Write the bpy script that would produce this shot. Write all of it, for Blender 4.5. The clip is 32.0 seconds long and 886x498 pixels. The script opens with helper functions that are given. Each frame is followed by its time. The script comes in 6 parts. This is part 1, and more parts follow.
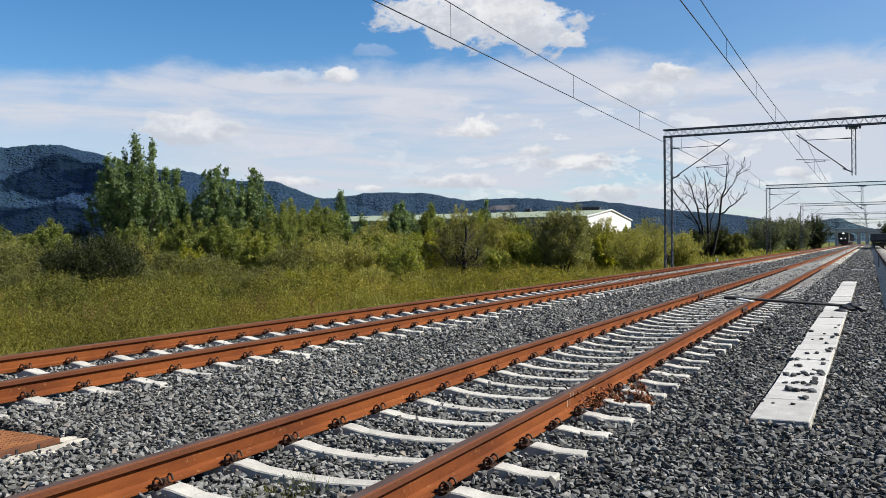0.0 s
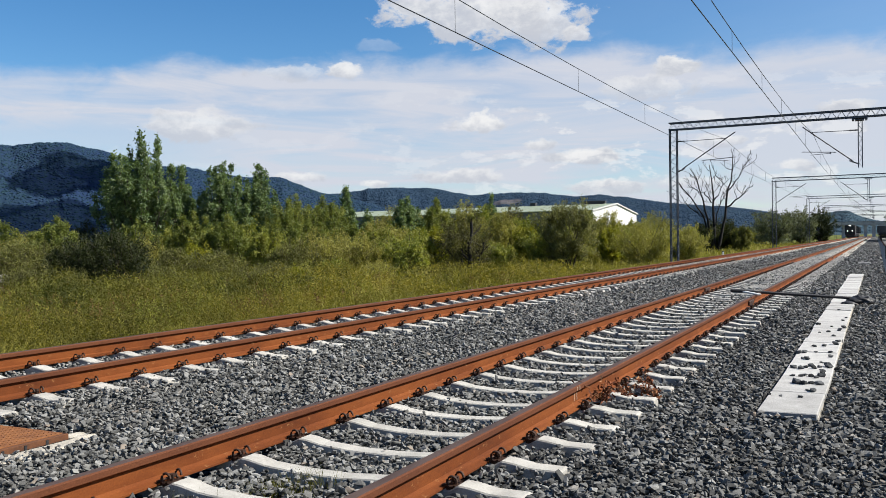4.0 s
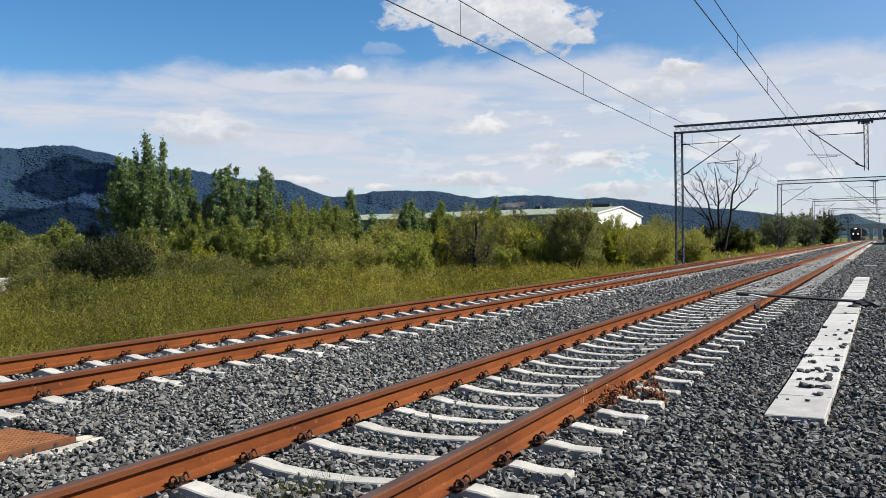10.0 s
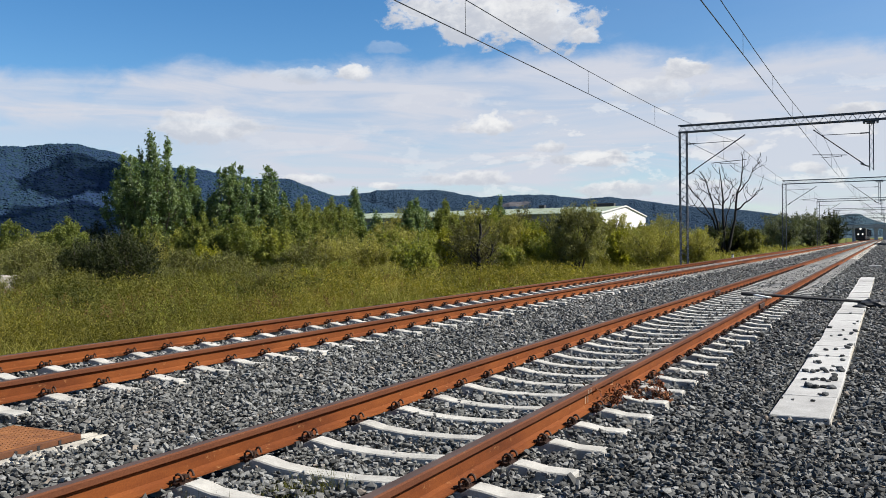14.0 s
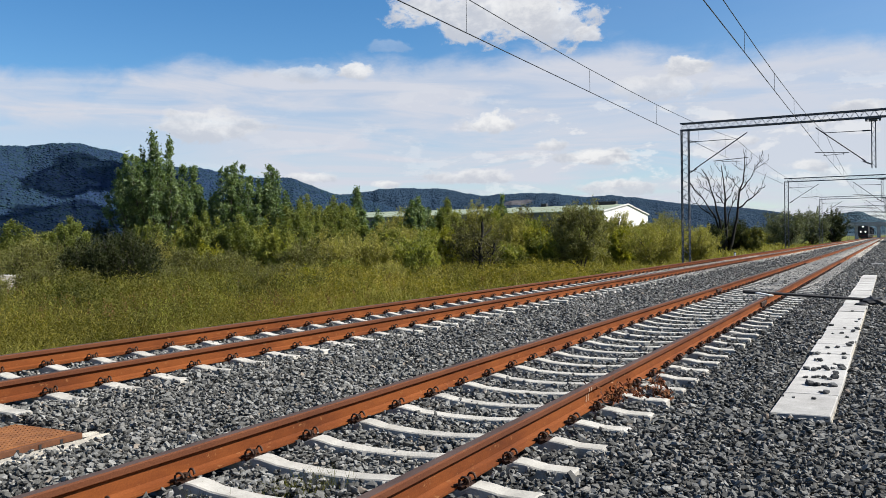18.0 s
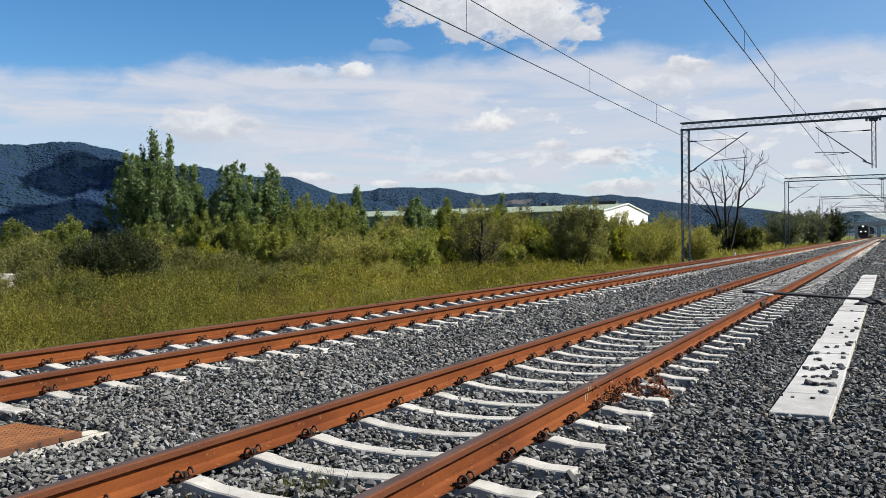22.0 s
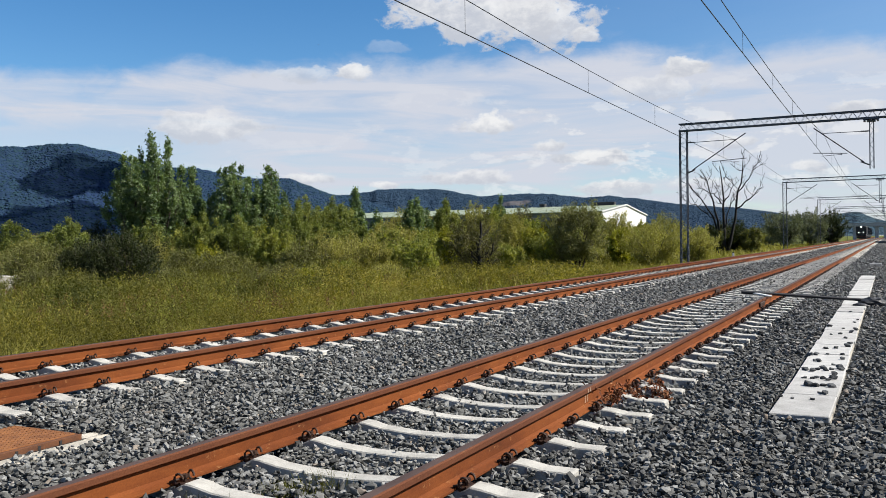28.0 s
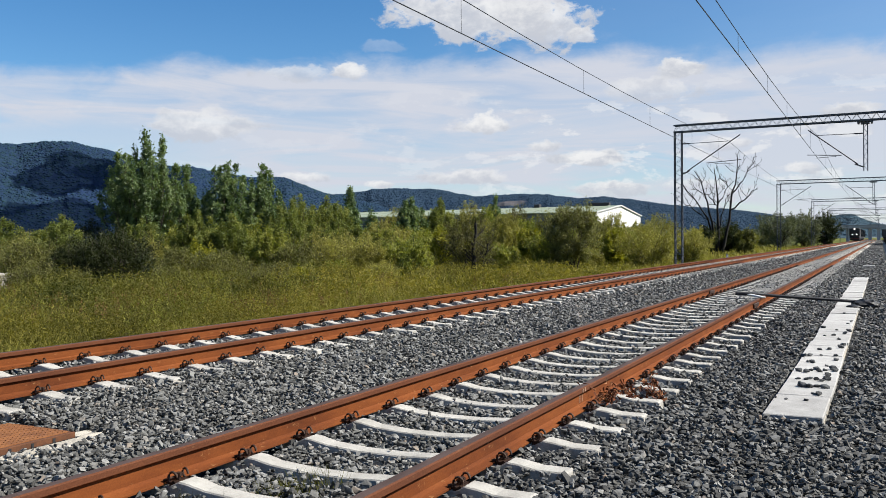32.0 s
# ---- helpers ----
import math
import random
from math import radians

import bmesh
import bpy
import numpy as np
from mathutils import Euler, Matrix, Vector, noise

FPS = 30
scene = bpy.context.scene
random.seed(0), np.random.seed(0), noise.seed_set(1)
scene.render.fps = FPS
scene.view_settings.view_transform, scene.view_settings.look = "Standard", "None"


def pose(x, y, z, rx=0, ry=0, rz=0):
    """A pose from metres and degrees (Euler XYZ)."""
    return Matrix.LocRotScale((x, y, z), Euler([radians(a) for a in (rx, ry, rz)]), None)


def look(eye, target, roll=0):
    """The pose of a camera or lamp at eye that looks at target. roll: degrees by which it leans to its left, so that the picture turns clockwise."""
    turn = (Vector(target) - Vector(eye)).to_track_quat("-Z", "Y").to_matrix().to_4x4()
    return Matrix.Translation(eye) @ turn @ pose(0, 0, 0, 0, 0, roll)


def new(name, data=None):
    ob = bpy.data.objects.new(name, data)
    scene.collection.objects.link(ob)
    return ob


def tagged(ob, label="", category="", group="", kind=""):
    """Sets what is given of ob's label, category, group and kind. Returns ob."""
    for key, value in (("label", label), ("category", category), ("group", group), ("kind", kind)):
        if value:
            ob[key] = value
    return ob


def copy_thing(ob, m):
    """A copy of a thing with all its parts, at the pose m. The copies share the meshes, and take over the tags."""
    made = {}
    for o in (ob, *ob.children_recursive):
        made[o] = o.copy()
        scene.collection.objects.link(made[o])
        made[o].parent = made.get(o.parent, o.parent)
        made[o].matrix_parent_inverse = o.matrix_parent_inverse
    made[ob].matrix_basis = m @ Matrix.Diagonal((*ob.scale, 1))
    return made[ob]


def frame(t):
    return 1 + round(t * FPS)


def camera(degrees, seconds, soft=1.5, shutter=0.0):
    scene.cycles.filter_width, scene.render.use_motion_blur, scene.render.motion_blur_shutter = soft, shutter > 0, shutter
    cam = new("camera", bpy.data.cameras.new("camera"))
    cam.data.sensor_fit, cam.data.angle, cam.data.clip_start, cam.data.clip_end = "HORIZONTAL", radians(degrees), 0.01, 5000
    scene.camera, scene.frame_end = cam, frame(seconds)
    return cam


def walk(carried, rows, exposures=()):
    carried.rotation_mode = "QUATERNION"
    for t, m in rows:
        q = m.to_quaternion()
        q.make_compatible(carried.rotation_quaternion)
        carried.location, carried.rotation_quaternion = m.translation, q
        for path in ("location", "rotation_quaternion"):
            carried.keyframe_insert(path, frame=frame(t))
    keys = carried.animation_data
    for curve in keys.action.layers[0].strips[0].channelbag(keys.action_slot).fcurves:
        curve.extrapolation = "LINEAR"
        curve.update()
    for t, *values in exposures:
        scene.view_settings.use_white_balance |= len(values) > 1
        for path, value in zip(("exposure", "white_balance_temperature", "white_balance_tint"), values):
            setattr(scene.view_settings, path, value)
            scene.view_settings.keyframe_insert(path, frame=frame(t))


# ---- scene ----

# The camera is held in the hand beside the track: time, place, pitch, yaw and lean.
PATH = [
    (0, 2.967, 0.007, 1.200, -0.260, 26.516, 0.492),
    (0.5, 2.962, 0.007, 1.200, -0.324, 26.573, 0.551),
    (1, 2.961, 0.004, 1.200, -0.426, 26.649, 0.526),
    (1.5, 2.963, 0.002, 1.199, -0.552, 26.710, 0.478),
    (2, 2.958, 0.009, 1.199, -0.554, 26.717, 0.453),
    (2.5, 2.957, 0.007, 1.199, -0.589, 26.670, 0.513),
    (3, 2.960, 0.006, 1.199, -0.622, 26.714, 0.604),
    (3.5, 2.961, 0.008, 1.196, -0.650, 26.802, 0.768),
    (5.5, 2.960, 0.005, 1.201, -0.422, 27.072, 0.756),
    (6, 2.958, 0.007, 1.202, -0.479, 27.170, 0.732),
    (6.5, 2.957, 0.007, 1.200, -0.508, 27.142, 0.703),
    (7, 2.957, 0.001, 1.201, -0.536, 27.194, 0.732),
    (7.5, 2.956, 0.005, 1.199, -0.600, 27.254, 0.793),
    (8, 2.955, -0.001, 1.199, -0.541, 27.263, 0.800),
    (8.5, 2.954, 0.000, 1.199, -0.542, 27.181, 0.655),
    (9, 2.949, -0.002, 1.198, -0.497, 27.178, 0.674),
    (9.5, 2.946, -0.003, 1.200, -0.455, 27.199, 0.692),
    (10, 2.951, -0.005, 1.201, -0.398, 27.190, 0.835),
    (10.5, 2.949, -0.005, 1.199, -0.408, 27.267, 0.915),
    (11, 2.947, -0.005, 1.201, -0.455, 27.403, 0.899),
    (11.5, 2.945, -0.004, 1.200, -0.480, 27.313, 0.832),
    (12, 2.942, -0.001, 1.198, -0.502, 27.410, 0.682),
    (12.5, 2.939, 0.001, 1.198, -0.487, 27.455, 0.607),
    (13, 2.937, -0.002, 1.199, -0.433, 27.444, 0.501),
    (13.5, 2.937, -0.002, 1.199, -0.449, 27.453, 0.546),
    (14, 2.941, -0.002, 1.198, -0.458, 27.447, 0.668),
    (14.5, 2.943, 0.001, 1.200, -0.420, 27.463, 0.718),
    (16.5, 2.954, 0.002, 1.199, -0.512, 27.608, 0.832),
    (17, 2.952, 0.004, 1.199, -0.521, 27.646, 0.826),
    (17.5, 2.951, 0.002, 1.201, -0.501, 27.683, 0.799),
    (18, 2.956, -0.001, 1.198, -0.551, 27.594, 0.784),
    (18.5, 2.955, -0.000, 1.201, -0.535, 27.594, 0.727),
    (19, 2.958, 0.000, 1.201, -0.536, 27.550, 0.725),
    (19.5, 2.957, -0.000, 1.201, -0.530, 27.593, 0.723),
    (20, 2.958, -0.005, 1.202, -0.532, 27.647, 0.728),
    (20.5, 2.954, -0.003, 1.199, -0.474, 27.604, 0.717),
    (21, 2.961, -0.002, 1.198, -0.560, 27.593, 0.671),
    (21.5, 2.965, -0.003, 1.200, -0.604, 27.610, 0.635),
    (22, 2.962, -0.001, 1.197, -0.599, 27.600, 0.713),
    (22.5, 2.961, -0.003, 1.198, -0.580, 27.546, 0.615),
    (23, 2.964, -0.004, 1.200, -0.569, 27.534, 0.772),
    (23.5, 2.962, -0.002, 1.199, -0.556, 27.520, 0.789),
    (24, 2.965, 0.002, 1.197, -0.577, 27.559, 0.845),
    (24.5, 2.961, -0.002, 1.201, -0.576, 27.558, 0.843),
    (25, 2.962, -0.001, 1.198, -0.544, 27.624, 0.837),
    (25.5, 2.960, -0.004, 1.199, -0.529, 27.594, 0.845),
    (27.5, 2.951, -0.005, 1.200, -0.519, 27.563, 0.757),
    (28, 2.953, -0.007, 1.201, -0.512, 27.491, 0.805),
    (28.5, 2.958, -0.005, 1.200, -0.482, 27.467, 0.921),
    (29, 2.957, -0.004, 1.199, -0.422, 27.393, 0.882),
    (29.5, 2.958, -0.002, 1.200, -0.418, 27.295, 0.962),
    (30, 2.955, -0.009, 1.198, -0.460, 27.268, 0.879),
    (30.5, 2.947, -0.007, 1.198, -0.466, 27.217, 0.798),
    (31, 2.942, -0.007, 1.197, -0.492, 27.198, 0.690),
    (31.5, 2.941, -0.007, 1.195, -0.503, 27.129, 0.553),
    (32, 2.945, -0.009, 1.197, -0.533, 27.123, 0.493),
]
cam = camera(54.75, 32.0, 0.45)
walk(cam, [(t, pose(x, y, z, 90 + pitch, 0, yaw) @ pose(0, 0, 0, 0, 0, -lean)) for t, x, y, z, pitch, yaw, lean in PATH])

# ---- world, sun, exposure ----
SUN_AZ, SUN_EL = 72.0, 45.0  # degrees from +y towards +x, and above the horizon
scene.view_settings.exposure = 1.02
sun_way = Vector((math.sin(radians(SUN_AZ)) * math.cos(radians(SUN_EL)), math.cos(radians(SUN_AZ)) * math.cos(radians(SUN_EL)), math.sin(radians(SUN_EL))))
sun_data = bpy.data.lights.new("sun", "SUN")
sun_data.energy, sun_data.angle, sun_data.color = 5.0, radians(0.53), (1.0, 0.95, 0.86)
sun = new("sun", sun_data)
sun.matrix_world = look(sun_way * 100, (0, 0, 0))


class Nodes:
    """A short way to write node trees."""

    def __init__(self, tree):
        self.tree = tree

    def add(self, kind, inputs=None, **settings):
        node = self.tree.nodes.new(kind)
        for key, value in settings.items():
            setattr(node, key, value)
        for key, value in (inputs or {}).items():
            socket = node.inputs[key]
            if isinstance(value, bpy.types.NodeSocket):
                self.tree.links.new(value, socket)
            else:
                socket.default_value = value
        return node

    def math(self, op, a, b=0.0, c=0.0):
        return self.add("ShaderNodeMath", {0: a, 1: b, 2: c}, operation=op).outputs[0]

    def vmath(self, op, a, b=(0, 0, 0)):
        return self.add("ShaderNodeVectorMath", {0: a, 1: b}, operation=op)

    def ramp(self, fac, stops):
        node = self.add("ShaderNodeValToRGB", {0: fac})
        els = node.color_ramp.elements
        while len(els) < len(stops):
            els.new(0.5)
        for el, (at, col) in zip(els, stops):
            el.position = at
            el.color = (*col, 1) if len(col) == 3 else col
        return node.outputs[0]

    def noise(self, vec, scale, detail=4.0, rough=0.55, dist=0.0):
        return self.add("ShaderNodeTexNoise", {"Vector": vec, "Scale": scale, "Detail": detail, "Roughness": rough, "Distortion": dist}).outputs[0]

    def mix(self, fac, a, b, blend="MIX"):
        node = self.add("ShaderNodeMix", {0: fac}, data_type="RGBA", blend_type=blend)
        for key, value in ((6, a), (7, b)):
            if isinstance(value, bpy.types.NodeSocket):
                self.tree.links.new(value, node.inputs[key])
            else:
                node.inputs[key].default_value = (*value[:3], 1)
        return node.outputs[2]

    def smooth(self, value, lo, hi):
        return self.add("ShaderNodeMapRange", {0: value, 1: lo, 2: hi}, interpolation_type="SMOOTHSTEP").outputs[0]


def make_sky():
    world = bpy.data.worlds.new("sky")
    scene.world = world
    world.use_nodes = True
    n = Nodes(world.node_tree)
    n.tree.nodes.clear()
    sky = n.add("ShaderNodeTexSky", sky_type="NISHITA", sun_disc=False, sun_elevation=radians(SUN_EL), sun_rotation=radians(SUN_AZ), altitude=150.0, air_density=1.0, dust_density=0.1, ozone_density=3.5)
    way = n.add("ShaderNodeTexCoord").outputs["Generated"]
    parts = n.add("ShaderNodeSeparateXYZ", {0: way})
    x, y, z = parts.outputs
    flat = n.math("SQRT", n.math("ADD", n.math("MULTIPLY", x, x), n.math("MULTIPLY", y, y)))
    rise = n.math("DIVIDE", z, n.math("MAXIMUM", flat, 0.01))  # tangent of the height above the horizon
    bearing = n.math("ARCTAN2", n.math("MULTIPLY", x, -1.0), y)  # from +y to the left
    plane = n.add("ShaderNodeCombineXYZ", {0: n.math("MULTIPLY", bearing, 4.0), 1: n.math("MULTIPLY", rise, 14.0), 2: 0.0}).outputs[0]
    wide = n.noise(plane, 0.9, 6.0, 0.55, 0.6)
    fine = n.noise(n.add("ShaderNodeCombineXYZ", {0: n.math("MULTIPLY", bearing, 9.0), 1: n.math("MULTIPLY", rise, 16.0), 2: 3.0}).outputs[0], 2.2, 8.0, 0.6, 0.3)
    # a broad veil of high cloud over the lower sky, with an uneven upper border
    around = n.add("ShaderNodeMapRange", {0: bearing, 1: radians(-5.0), 2: radians(60.0)}).outputs[0]
    border = n.ramp(around, [((a + 5) / 65, (h * 4,) * 3) for a, h in ((-5, 0.20), (3.7, 0.208), (10.3, 0.203), (12.8, 0.212), (15.6, 0.226), (19.3, 0.217), (24, 0.209), (38, 0.204), (44, 0.20), (50, 0.178), (60, 0.18))])
    top = n.math("ADD", n.math("MULTIPLY", border, 0.25), n.math("MULTIPLY", n.math("SUBTRACT", wide, 0.5), 0.05))
    top = n.math("ADD", top, n.math("MULTIPLY", n.math("SUBTRACT", fine, 0.5), 0.035))
    veil = n.math("SUBTRACT", 1.0, n.smooth(n.math("SUBTRACT", rise, top), -0.022, 0.012))
    bands = n.noise(n.add("ShaderNodeCombineXYZ", {0: n.math("MULTIPLY", bearing, 2.6), 1: n.math("MULTIPLY", rise, 22.0), 2: 1.0}).outputs[0], 1.5, 6.0, 0.55, 1.0)
    veil = n.math("MULTIPLY", veil, n.add("ShaderNodeMapRange", {0: bands, 1: 0.36, 2: 0.56, 3: n.add("ShaderNodeMapRange", {0: bearing, 1: radians(28.0), 2: radians(8.0), 3: 0.56, 4: n.add("ShaderNodeMapRange", {0: rise, 1: 0.10, 2: 0.17, 3: 0.34, 4: 0.72}).outputs[0]}).outputs[0], 4: 0.98}).outputs[0])
    cloud_light = 9.2
    thin = n.math("MULTIPLY", n.add("ShaderNodeMapRange", {0: bearing, 1: radians(22.0), 2: radians(8.0), 3: 0.0, 4: 0.08}).outputs[0], n.math("SUBTRACT", 1.0, n.smooth(rise, 0.13, 0.20)))
    veil = n.math("MULTIPLY", veil, n.math("SUBTRACT", 1.0, thin))
    gap = n.math("MULTIPLY", n.smooth(bearing, radians(36.0), radians(48.0)), n.math("SUBTRACT", 1.0, n.smooth(n.math("ADD", rise, n.math("MULTIPLY", n.math("SUBTRACT", wide, 0.5), 0.06)), 0.115, 0.14)))
    veil = n.math("MULTIPLY", veil, n.math("SUBTRACT", 1.0, n.math("MULTIPLY", gap, 0.4)))
    deep = n.add("ShaderNodeHueSaturation", {"Saturation": 1.26, "Value": 1.12, "Color": sky.outputs[0]}).outputs[0]
    deep = n.mix(1.0, deep, (1.02, 1.10, 1.14), "MULTIPLY")
    # a breath of high haze that thickens towards the sun's side
    breath = n.math("MULTIPLY", n.add("ShaderNodeMapRange", {0: bearing, 1: radians(30.0), 2: radians(-10.0), 3: 0.0, 4: 0.24}).outputs[0], n.add("ShaderNodeMapRange", {0: wide, 1: 0.3, 2: 0.7, 3: 0.6, 4: 1.0}).outputs[0])
    deep = n.mix(breath, deep, (0.70 * cloud_light, 0.745 * cloud_light, 0.85 * cloud_light))
    colour = n.mix(veil, deep, (0.695 * cloud_light, 0.728 * cloud_light, 0.82 * cloud_light))
    # heaped clouds: bearing and rise of the middle, half width, half height, share
    heaps = ((31.0, 0.226, 2.0, 0.012, 0.2), (24.6, 0.264, 7.4, 0.056, 0.95), (20.4, 0.252, 4.4, 0.046, 0.9), (17.8, 0.2345, 1.3, 0.014, 0.9), (11.5, 0.190, 1.9, 0.019, 0.95), (12.9, 0.168, 3.9, 0.02, 0.6), (24.1, 0.1344, 2.7, 0.017, 0.95), (43.0, 0.131, 4.4, 0.024, 0.75),
             (33.2, 0.1973, 1.7, 0.017, 0.9), (37.4, 0.1941, 4.0, 0.014, 0.55), (20.5, 0.1077, 1.7, 0.01, 0.9), (17.5, 0.0932, 3.4, 0.014, 0.9), (25.4, 0.0726, 4.0, 0.013, 0.85), (36.5, 0.0739, 2.5, 0.01, 0.85), (16.1, 0.0569, 3.4, 0.012, 0.8),
             (1.4, 0.1338, 2.2, 0.012, 0.95), (8.8, 0.1046, 2.0, 0.012, 0.8), (31.4, 0.0659, 1.7, 0.009, 0.9), (4.6, 0.0751, 2.0, 0.011, 0.8), (10.6, 0.06, 2.6, 0.01, 0.7))
    puffs = n.noise(n.add("ShaderNodeCombineXYZ", {0: n.math("MULTIPLY", bearing, 22.0), 1: n.math("MULTIPLY", rise, 30.0), 2: 7.0}).outputs[0], 1.6, 8.0, 0.62, 0.2)
    for at, up, wide_half, high_half, share in heaps:
        u = n.math("DIVIDE", n.math("SUBTRACT", bearing, radians(at)), radians(wide_half))
        v = n.math("DIVIDE", n.math("SUBTRACT", rise, up), high_half)
        v2 = n.math("ADD", n.math("MAXIMUM", v, 0.0), n.math("MULTIPLY", n.math("MINIMUM", v, 0.0), 1.25))
        far = n.math("SQRT", n.math("ADD", n.math("MULTIPLY", u, u), n.math("MULTIPLY", v2, v2)))
        rag = n.math("ADD", n.math("MULTIPLY", n.math("SUBTRACT", fine, 0.5), 1.3), n.math("MULTIPLY", n.math("SUBTRACT", puffs, 0.5), 1.5))
        edge = n.math("ADD", far, rag)
        mask = n.math("SUBTRACT", 1.0, n.smooth(edge, 0.55, 0.88))
        lit = n.smooth(n.math("ADD", v, n.math("MULTIPLY", n.math("SUBTRACT", puffs, 0.5), 4.5)), -0.8, 1.15)
        shade = n.mix(lit, (0.62 * cloud_light, 0.65 * cloud_light, 0.72 * cloud_light), (0.97 * cloud_light, 0.97 * cloud_light, 0.97 * cloud_light))
        colour = n.mix(n.math("MULTIPLY", mask, share), colour, shade)
    # small broken cloud low over the horizon
    crumbs = n.noise(n.add("ShaderNodeCombineXYZ", {0: n.math("MULTIPLY", bearing, 13.0), 1: n.math("MULTIPLY", rise, 38.0), 2: 21.0}).outputs[0], 1.0, 9.0, 0.6, 0.3)
    low = n.math("MULTIPLY", n.smooth(rise, 0.02, 0.05), n.math("SUBTRACT", 1.0, n.smooth(rise, 0.12, 0.21)))
    body = n.smooth(n.math("ADD", crumbs, n.math("MULTIPLY", n.math("SUBTRACT", puffs, 0.5), 0.25)), 0.53, 0.62)
    crumb_tone = n.ramp(n.math("ADD", crumbs, n.math("MULTIPLY", n.math("SUBTRACT", puffs, 0.5), 0.8)), [(0.5, tuple(v * cloud_light / 12 for v in (0.6, 0.62, 0.68))), (0.64, tuple(v * cloud_light / 12 for v in (0.98, 0.975, 0.97)))])
    crumb_tone = n.mix(1.0, crumb_tone, (12.0, 12.0, 12.0), "MULTIPLY")
    colour = n.mix(n.math("MULTIPLY", n.math("MULTIPLY", body, low), n.add("ShaderNodeMapRange", {0: bearing, 1: radians(34.0), 2: radians(18.0), 3: 0.1, 4: 0.5}).outputs[0]), colour, crumb_tone)
    back = n.add("ShaderNodeBackground", {0: colour, 1: 0.050})
    n.tree.links.new(back.outputs[0], n.add("ShaderNodeOutputWorld").inputs[0])


make_sky()

# ---- materials ----


def material(name, make):
    m = bpy.data.materials.new(name)
    m.use_nodes = True
    n = Nodes(m.node_tree)
    n.tree.nodes.clear()
    shader = make(n)
    n.tree.links.new(shader, n.add("ShaderNodeOutputMaterial").inputs[0])
    return m


def surface(n, colour, rough=0.8, metal=0.0, height=None, depth=0.01, strength=0.6, spec=0.4):
    ins = {"Base Color": colour, "Roughness": rough, "Metallic": metal, "Specular IOR Level": spec}
    if height is not None:
        ins["Normal"] = n.add("ShaderNodeBump", {"Height": height, "Distance": depth, "Strength": strength}).outputs[0]
    return n.add("ShaderNodeBsdfPrincipled", ins).outputs[0]


def speckled(name, dark, light, scale=8.0, fine=60.0, rough=0.85, metal=0.0, depth=0.004, per_object=0.0, spec=0.35):
    """Two scales of noise between two colours, with relief; per_object shifts the tone from piece to piece."""

    def make(n):
        at = n.add("ShaderNodeTexCoord").outputs["Object"]
        info = n.add("ShaderNodeObjectInfo")
        at = n.vmath("ADD", at, n.add("ShaderNodeCombineXYZ", {0: n.math("MULTIPLY", info.outputs["Random"], 40.0), 1: 0.0, 2: 0.0}).outputs[0]).outputs[0]
        broad, grain = n.noise(at, scale, 5.0), n.noise(at, fine, 4.0, 0.7)
        fac = n.math("ADD", n.math("MULTIPLY", broad, 0.65), n.math("MULTIPLY", grain, 0.5))
        col = n.ramp(n.math("ADD", fac, n.math("MULTIPLY", n.math("SUBTRACT", info.outputs["Random"], 0.5), per_object)), [(0.3, dark), (0.8, light)])
        return surface(n, col, rough, metal, grain, depth, 0.6, spec)

    return material(name, make)


def island_tones(name, stops, rough=0.85, translucent=0.0, grain=40.0, patch=None, spec=0.15):
    """Loose pieces in one mesh: every piece its own tone."""

    def make(n):
        geo = n.add("ShaderNodeNewGeometry")
        at = n.add("ShaderNodeTexCoord").outputs["Object"]
        fac = geo.outputs["Random Per Island"]
        if patch:
            field, clump = n.noise(at, patch, 3.0), n.noise(at, patch * 5.5, 2.0)
            fac = n.math("ADD", n.math("MULTIPLY", n.math("SUBTRACT", fac, 0.5), 0.26), n.math("MULTIPLY", n.math("SUBTRACT", field, 0.5), 1.7))
            fac = n.math("ADD", n.math("ADD", fac, 0.53), n.math("MULTIPLY", n.math("SUBTRACT", clump, 0.5), 1.0))
        col = n.ramp(fac, stops)
        fine = n.noise(at, grain, 3.0, 0.7)
        col = n.mix(0.3 if translucent else 0.55, col, n.ramp(fine, [(0.25, (0.35, 0.35, 0.35)), (0.75, (1.35, 1.35, 1.35))]), "MULTIPLY")
        if translucent:
            a = n.add("ShaderNodeBsdfPrincipled", {"Base Color": col, "Roughness": rough, "Specular IOR Level": spec}).outputs[0]
            b = n.add("ShaderNodeBsdfTranslucent", {0: n.mix(1.0, col, (1.2, 1.25, 0.5), "MULTIPLY")}).outputs[0]
            return n.add("ShaderNodeMixShader", {0: translucent, 1: a, 2: b}).outputs[0]
        return surface(n, col, rough, 0.0, fine, 0.003, 0.6, spec)

    return material(name, make)


